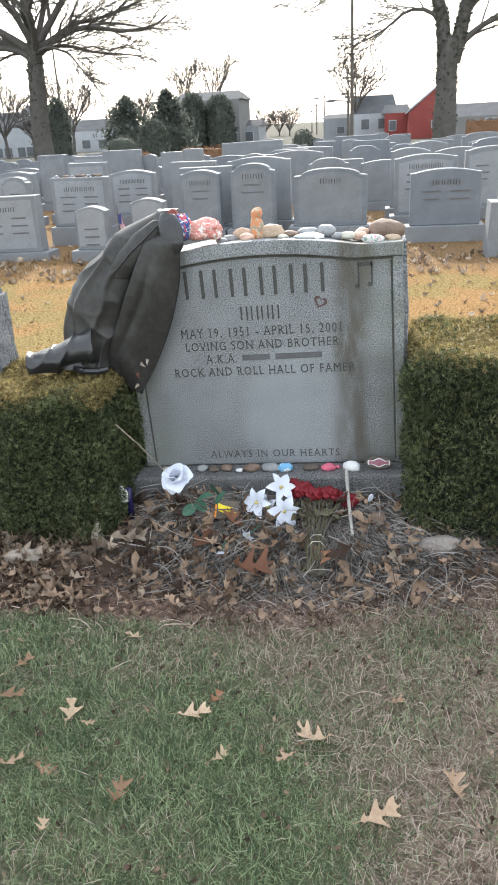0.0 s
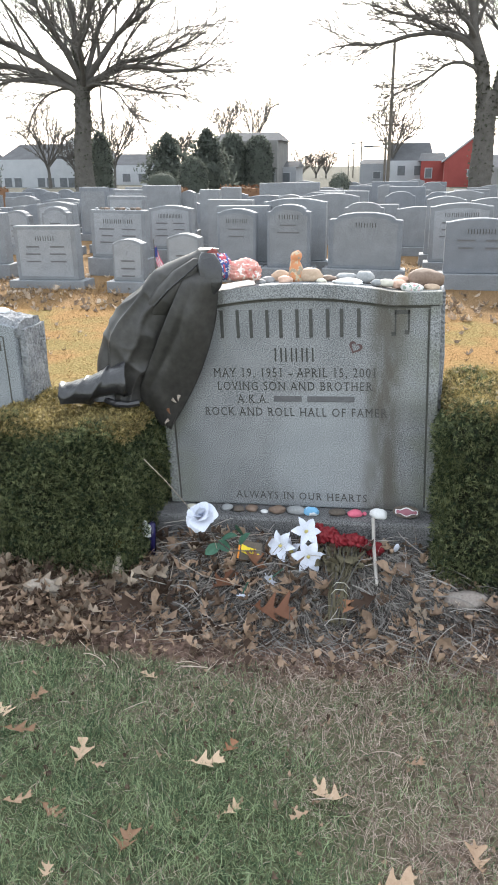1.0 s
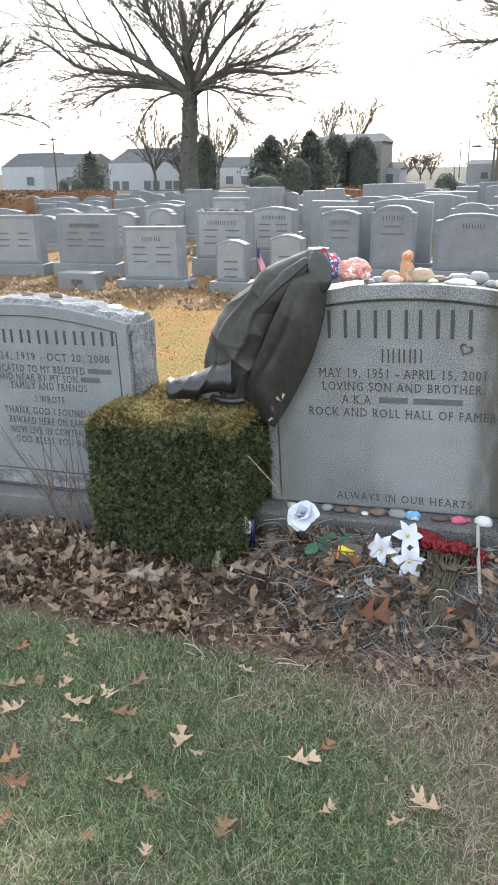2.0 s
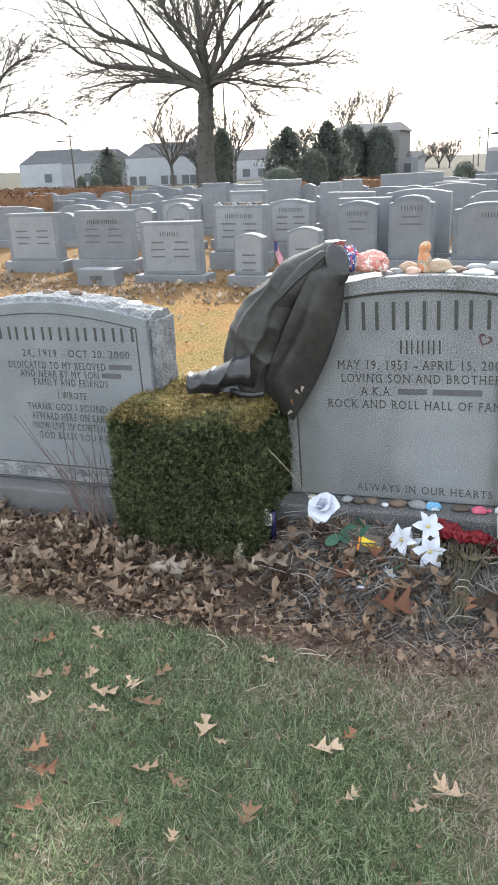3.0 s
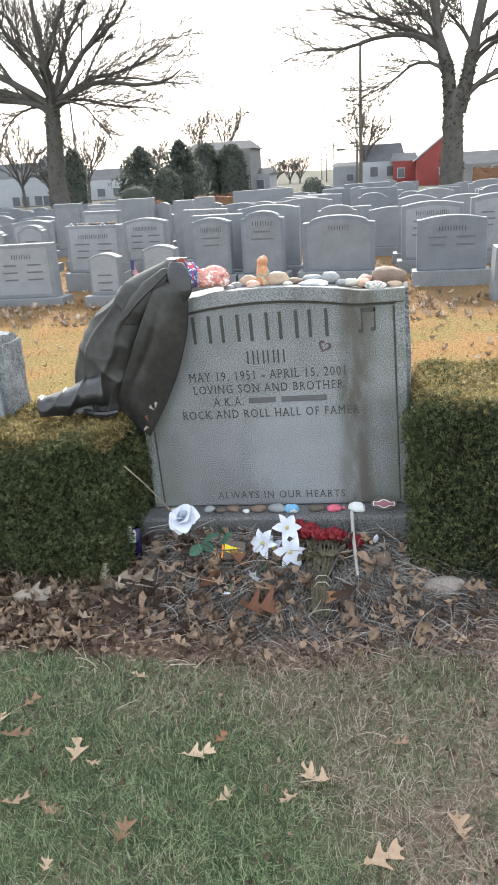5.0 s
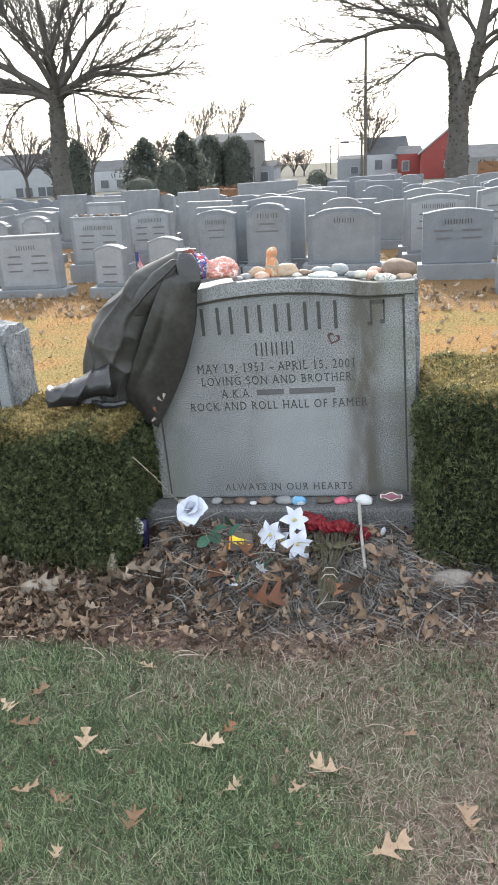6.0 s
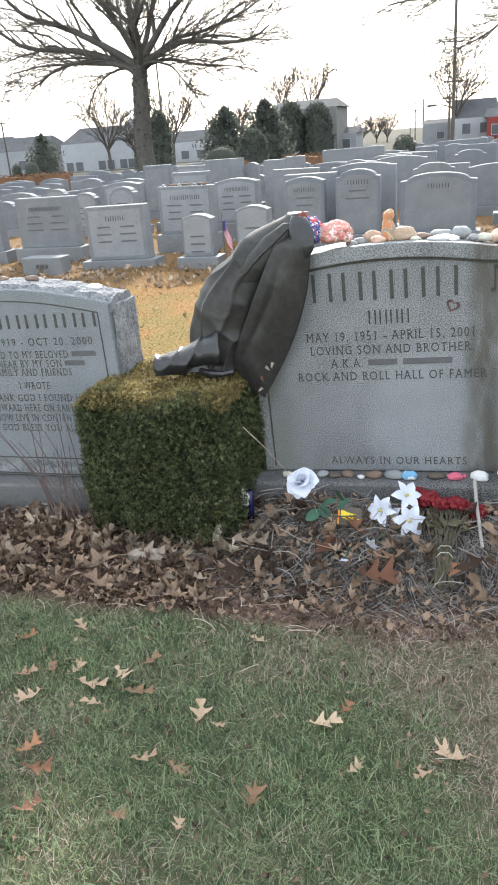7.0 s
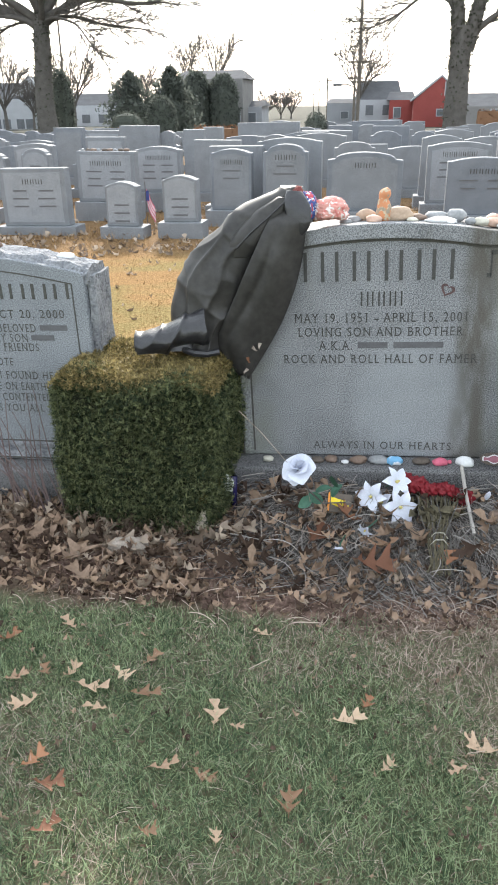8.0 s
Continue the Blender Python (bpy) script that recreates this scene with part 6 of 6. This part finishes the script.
for i in range(44):
    part("withered_leaf", petal(0.045, 0.016, 0.012, 0.02, 5, 0.7), dead_leaf, bunch).matrix_basis = pose(rr.uniform(-0.10, 0.09), -0.03 - 0.16 * rr.random(), -0.05 * rr.random(), rr.uniform(-60, 60), rr.uniform(-30, 30), rr.uniform(0, 360))
for yy in (-0.235, -0.265):
    gz = ground_height(0.245, 2.78 + yy) - 0.19
    part("wire_tie", tube([(-0.034, yy, gz + 0.07), (-0.015, yy - 0.004, gz + 0.10), (0.015, yy, gz + 0.10), (0.034, yy + 0.01, gz + 0.07)], 0.0016, 5), P_PALE, bunch)

stick = part("wooden_stick", tube([(0.340, 2.872, 0.262), (0.352, 2.76, 0.20), (0.376, 2.60, 0.118)], [0.0075, 0.007, 0.0065], 8), pebble_mat("bleached_wood", (0.30, 0.28, 0.26), (0.50, 0.47, 0.44)))
tagged(stick, "bleached wooden stick leaning on the base ledge", "stick")

card = thing("flame_card", "black card printed with yellow and orange flames", "card", at=(-0.125, 2.64, 0.145), turn=(-35, 12, 14))
part("sheet", box(-0.048, 0.048, 0.0, 0.006, 0.0, 0.075, 0.002), P_DARK, card)
flame = material("yellow_flame_print", (0.80, 0.55, 0.02), (0.88, 0.75, 0.05), 0.5, 20, 90)
ember = material("orange_edge_print", (0.75, 0.25, 0.03), (0.85, 0.35, 0.05), 0.5, 20, 90)
part("flame", slab([(-0.035, 0.030), (0.0, 0.020), (0.044, 0.012), (0.020, 0.026), (0.040, 0.030), (0.005, 0.040), (0.025, 0.048), (-0.010, 0.052), (-0.036, 0.060)], -0.002, 0.0), flame, card)
part("edge_stripe", box(-0.047, -0.040, -0.002, 0.0, 0.002, 0.073), ember, card)

cup = thing("purple_candle", "dark purple glass candle tucked against the hedge", "candle", at=(-0.55, 2.72, 0.09))
part("glass", tube([(0, 0, 0), (0, 0, 0.08), (0.002, 0, 0.14)], [0.015, 0.016, 0.016], 16), material("purple_glass", (0.012, 0.01, 0.05), (0.03, 0.025, 0.10), 0.2, 10, 40), cup, smooth=True)
part("ribbon", lump(0.022, 0.010, 0.04, 4, 0.7), P_WHITE, cup).matrix_basis = pose(-0.018, -0.015, 0.08)
gold = material("gold_tinsel", (0.45, 0.28, 0.08), (0.75, 0.52, 0.2), 0.25, 40, 160, 0.5, 0.004, metal=0.9)
for at, r in (((-0.60, 2.68, 0.20), 0.024), ((-0.645, 2.60, 0.165), 0.030)):
    tn = thing("tinsel_ball", "small glittering gold tinsel ball", "ornament", "tinsel ornaments", at=at)
    bm = lump(r, r, r, 9, 0.6, 3)
    part("ball", bm, gold, tn)
    part("wire", tube([(0, 0, 0), (0.004, 0, -0.09), (0.0, 0.01, -at[2] + 0.01)], 0.0022, 5), M_STEM, tn)
husk = thing("corn_husk", "pale dried husk standing at the hedge foot", "husk", at=(-0.655, 2.585, 0.01), turn=(6, 4, 0))
part("husk", loft(((0, 0, 0, 0, 0.024, 0.018), (0.4, 0, 0, 0.06, 0.026, 0.018), (0.8, 0.004, 0, 0.115, 0.012, 0.010), (1, 0.008, 0, 0.155, 0.003, 0.003)), 14, 14, 0.005, 3.0), pebble_mat("bleached_husk", (0.32, 0.27, 0.22), (0.58, 0.52, 0.45)), husk)

# crumpled broad leaf and a dropped bud
ob = part("crumpled_leaf", roughen(lump(0.070, 0.026, 0.042, 61, 0.5, 4), 0.008, 28), pebble_mat("grey_tan_leaf", (0.19, 0.155, 0.125), (0.40, 0.35, 0.30), 30), smooth=True)
ob.matrix_basis = pose(-0.895, 2.42, ground_height(-0.895, 2.42) + 0.004, -12, 6, 14)
tagged(ob, "broad crumpled grey-tan leaf at the hedge foot", "leaf", "fallen oak leaves")
ob = part("flower_bud", lump(0.010, 0.010, 0.024, 12, 0.15, 3), M_WHITE, smooth=True)
ob.matrix_basis = pose(0.436, 2.80, ground_height(0.436, 2.80) + 0.045, 20, 14, 0)
tagged(ob, "small white artificial bud among dead stems", "flower")

# pale rock and bleached wood by the long hedge
pebble(0.70, 2.63, ground_height(0.70, 2.63) - 0.005, (0.085, 0.045, 0.038), pebble_mat("weathered_rock", (0.15, 0.12, 0.105), (0.40, 0.36, 0.33)), "pale weathered rock at the hedge foot", 77, 8, "rocks by the grave")
pebble(0.47, 2.72, ground_height(0.47, 2.72), (0.034, 0.03, 0.03), P_BROWN, "rounded brown stone among dead stems", 78, 0, "rocks by the grave")
for i, (x, y, s, a) in enumerate(((-0.90, 2.42, 0.15, 20), (-0.99, 2.20, 0.13, 160), (-1.06, 2.30, 0.16, 80), (-1.25, 2.40, 0.15, 10), (-0.50, 2.55, 0.15, 10), (-0.55, 2.40, 0.12, 200), (-1.40, 2.30, 0.14, 130), (0.80, 2.62, 0.10, 20))):
    fallen_leaf(x, y, s, a, M_OAK_P if i in (0, 4) else M_OAK_D, i + 90, "big curled pale grey-brown leaf at the hedge foot", 16).location.z += 0.03

twig_mat = pebble_mat("dry_twig", (0.22, 0.175, 0.145), (0.44, 0.37, 0.31))


def twig(pts, r, label):
    ob = part("twig", tube(pts, [r * (1 - 0.5 * i / (len(pts) - 1)) for i in range(len(pts))], 5), twig_mat)
    return tagged(ob, label, "twig", "bleached twigs")


twig([(0.57, 2.60, 0.05), (0.60, 2.50, 0.035), (0.628, 2.44, 0.03), (0.58, 2.41, 0.02), (0.51, 2.39, 0.02)], 0.005, "forked bleached twig on bare soil")
twig([(0.628, 2.45, 0.03), (0.66, 2.41, 0.03), (0.72, 2.37, 0.02)], 0.005, "short bleached twig on bare soil")
twig([(-0.48, 2.50, 0.60), (-0.40, 2.50, 0.52), (-0.32, 2.50, 0.425), (-0.24, 2.54, 0.30), (-0.20, 2.60, 0.05)], 0.0017, "long dry straw stalk leaning on the grave")
twig([(-0.38, 2.55, 0.16), (-0.28, 2.52, 0.13), (-0.10, 2.50, 0.11), (0.02, 2.48, 0.09)], 0.0020, "thin straw stalk among dead stems")
twig([(-0.22, 2.62, 0.13), (-0.26, 2.50, 0.10), (-0.30, 2.38, 0.07)], 0.0018, "thin straw stalk among dead stems")
twig([(-0.42, 2.60, 0.13), (-0.40, 2.48, 0.10), (-0.37, 2.36, 0.05)], 0.0018, "thin straw stalk among dead stems")
twig([(-0.45, 2.22, 0.02), (-0.30, 2.24, 0.03), (-0.12, 2.34, 0.03)], 0.0022, "thin twig on the turf's edge")
twig([(-0.06, 2.78, 0.20), (-0.16, 2.72, 0.21), (-0.33, 2.66, 0.19)], 0.0018, "dry stalk beside a white rose")

# leafless shrub before the low headstone
shrub_mat = material("red_brown_stems", (0.09, 0.062, 0.06), (0.20, 0.15, 0.145), 0.8, 20, 80, 0.2, 0.002)
sh = thing("bare_shrub", "small leafless shrub with thin upright stems", "shrub", at=(-1.28, 2.62, 0.0))
for i in range(20):
    a, s = rr.uniform(-0.6, 0.7), rr.uniform(0.30, 0.60)
    b = rr.uniform(-0.16, 0.08)
    part("stem", tube([(b, 0.02 * math.sin(i), 0.0), (b - 0.10 * s - a * 0.10, 0.01, s * 0.45), (b - 0.26 * s - a * 0.35, 0.02 * math.cos(i), s)], [0.0035, 0.0026, 0.0014], 5), shrub_mat, sh)

# small striped flag on a stick among the graves
fl = thing("small_flag", "small red, white and blue flag on a thin stick", "flag", at=(-3.37, 11.0, 0.0))
part("stick", tube([(0, 0, 0), (-0.01, 0, 0.60)], 0.006, 6), M_BARK, fl)
for i in range(7):
    bm = bmesh.new()
    cells = []
    for k in range(9):
        s = k / 8
        drop = 0.25 * s
        for z in (0.50 - 0.036 * i, 0.50 - 0.036 * (i + 1)):
            cells.append(bm.verts.new((0.11 * s + 0.01, 0.018 * math.sin(s * 7 + i * 0.2), z - drop * (1 - 0.1 * i / 7))))
    for k in range(8):
        bm.faces.new((cells[2 * k], cells[2 * k + 1], cells[2 * k + 3], cells[2 * k + 2]))
    part("stripe", bm, P_PINK if i % 2 == 0 else P_WHITE, fl)
part("blue_canton", box(0.008, 0.05, -0.028, -0.024, 0.34, 0.48), material("flag_blue", (0.03, 0.04, 0.16), (0.06, 0.08, 0.24), 0.8), fl)
# stones on the top of a grave behind
for i in range(9):
    pebble(-4.46 + 0.085 * i, 11.5, 0.982, (0.03 + 0.012 * (i % 3), 0.03, 0.022), (P_GREY, P_DARK, P_BROWN)[i % 3], "small grey stones on a headstone behind", i + 120, 0, "stones on a grave behind")
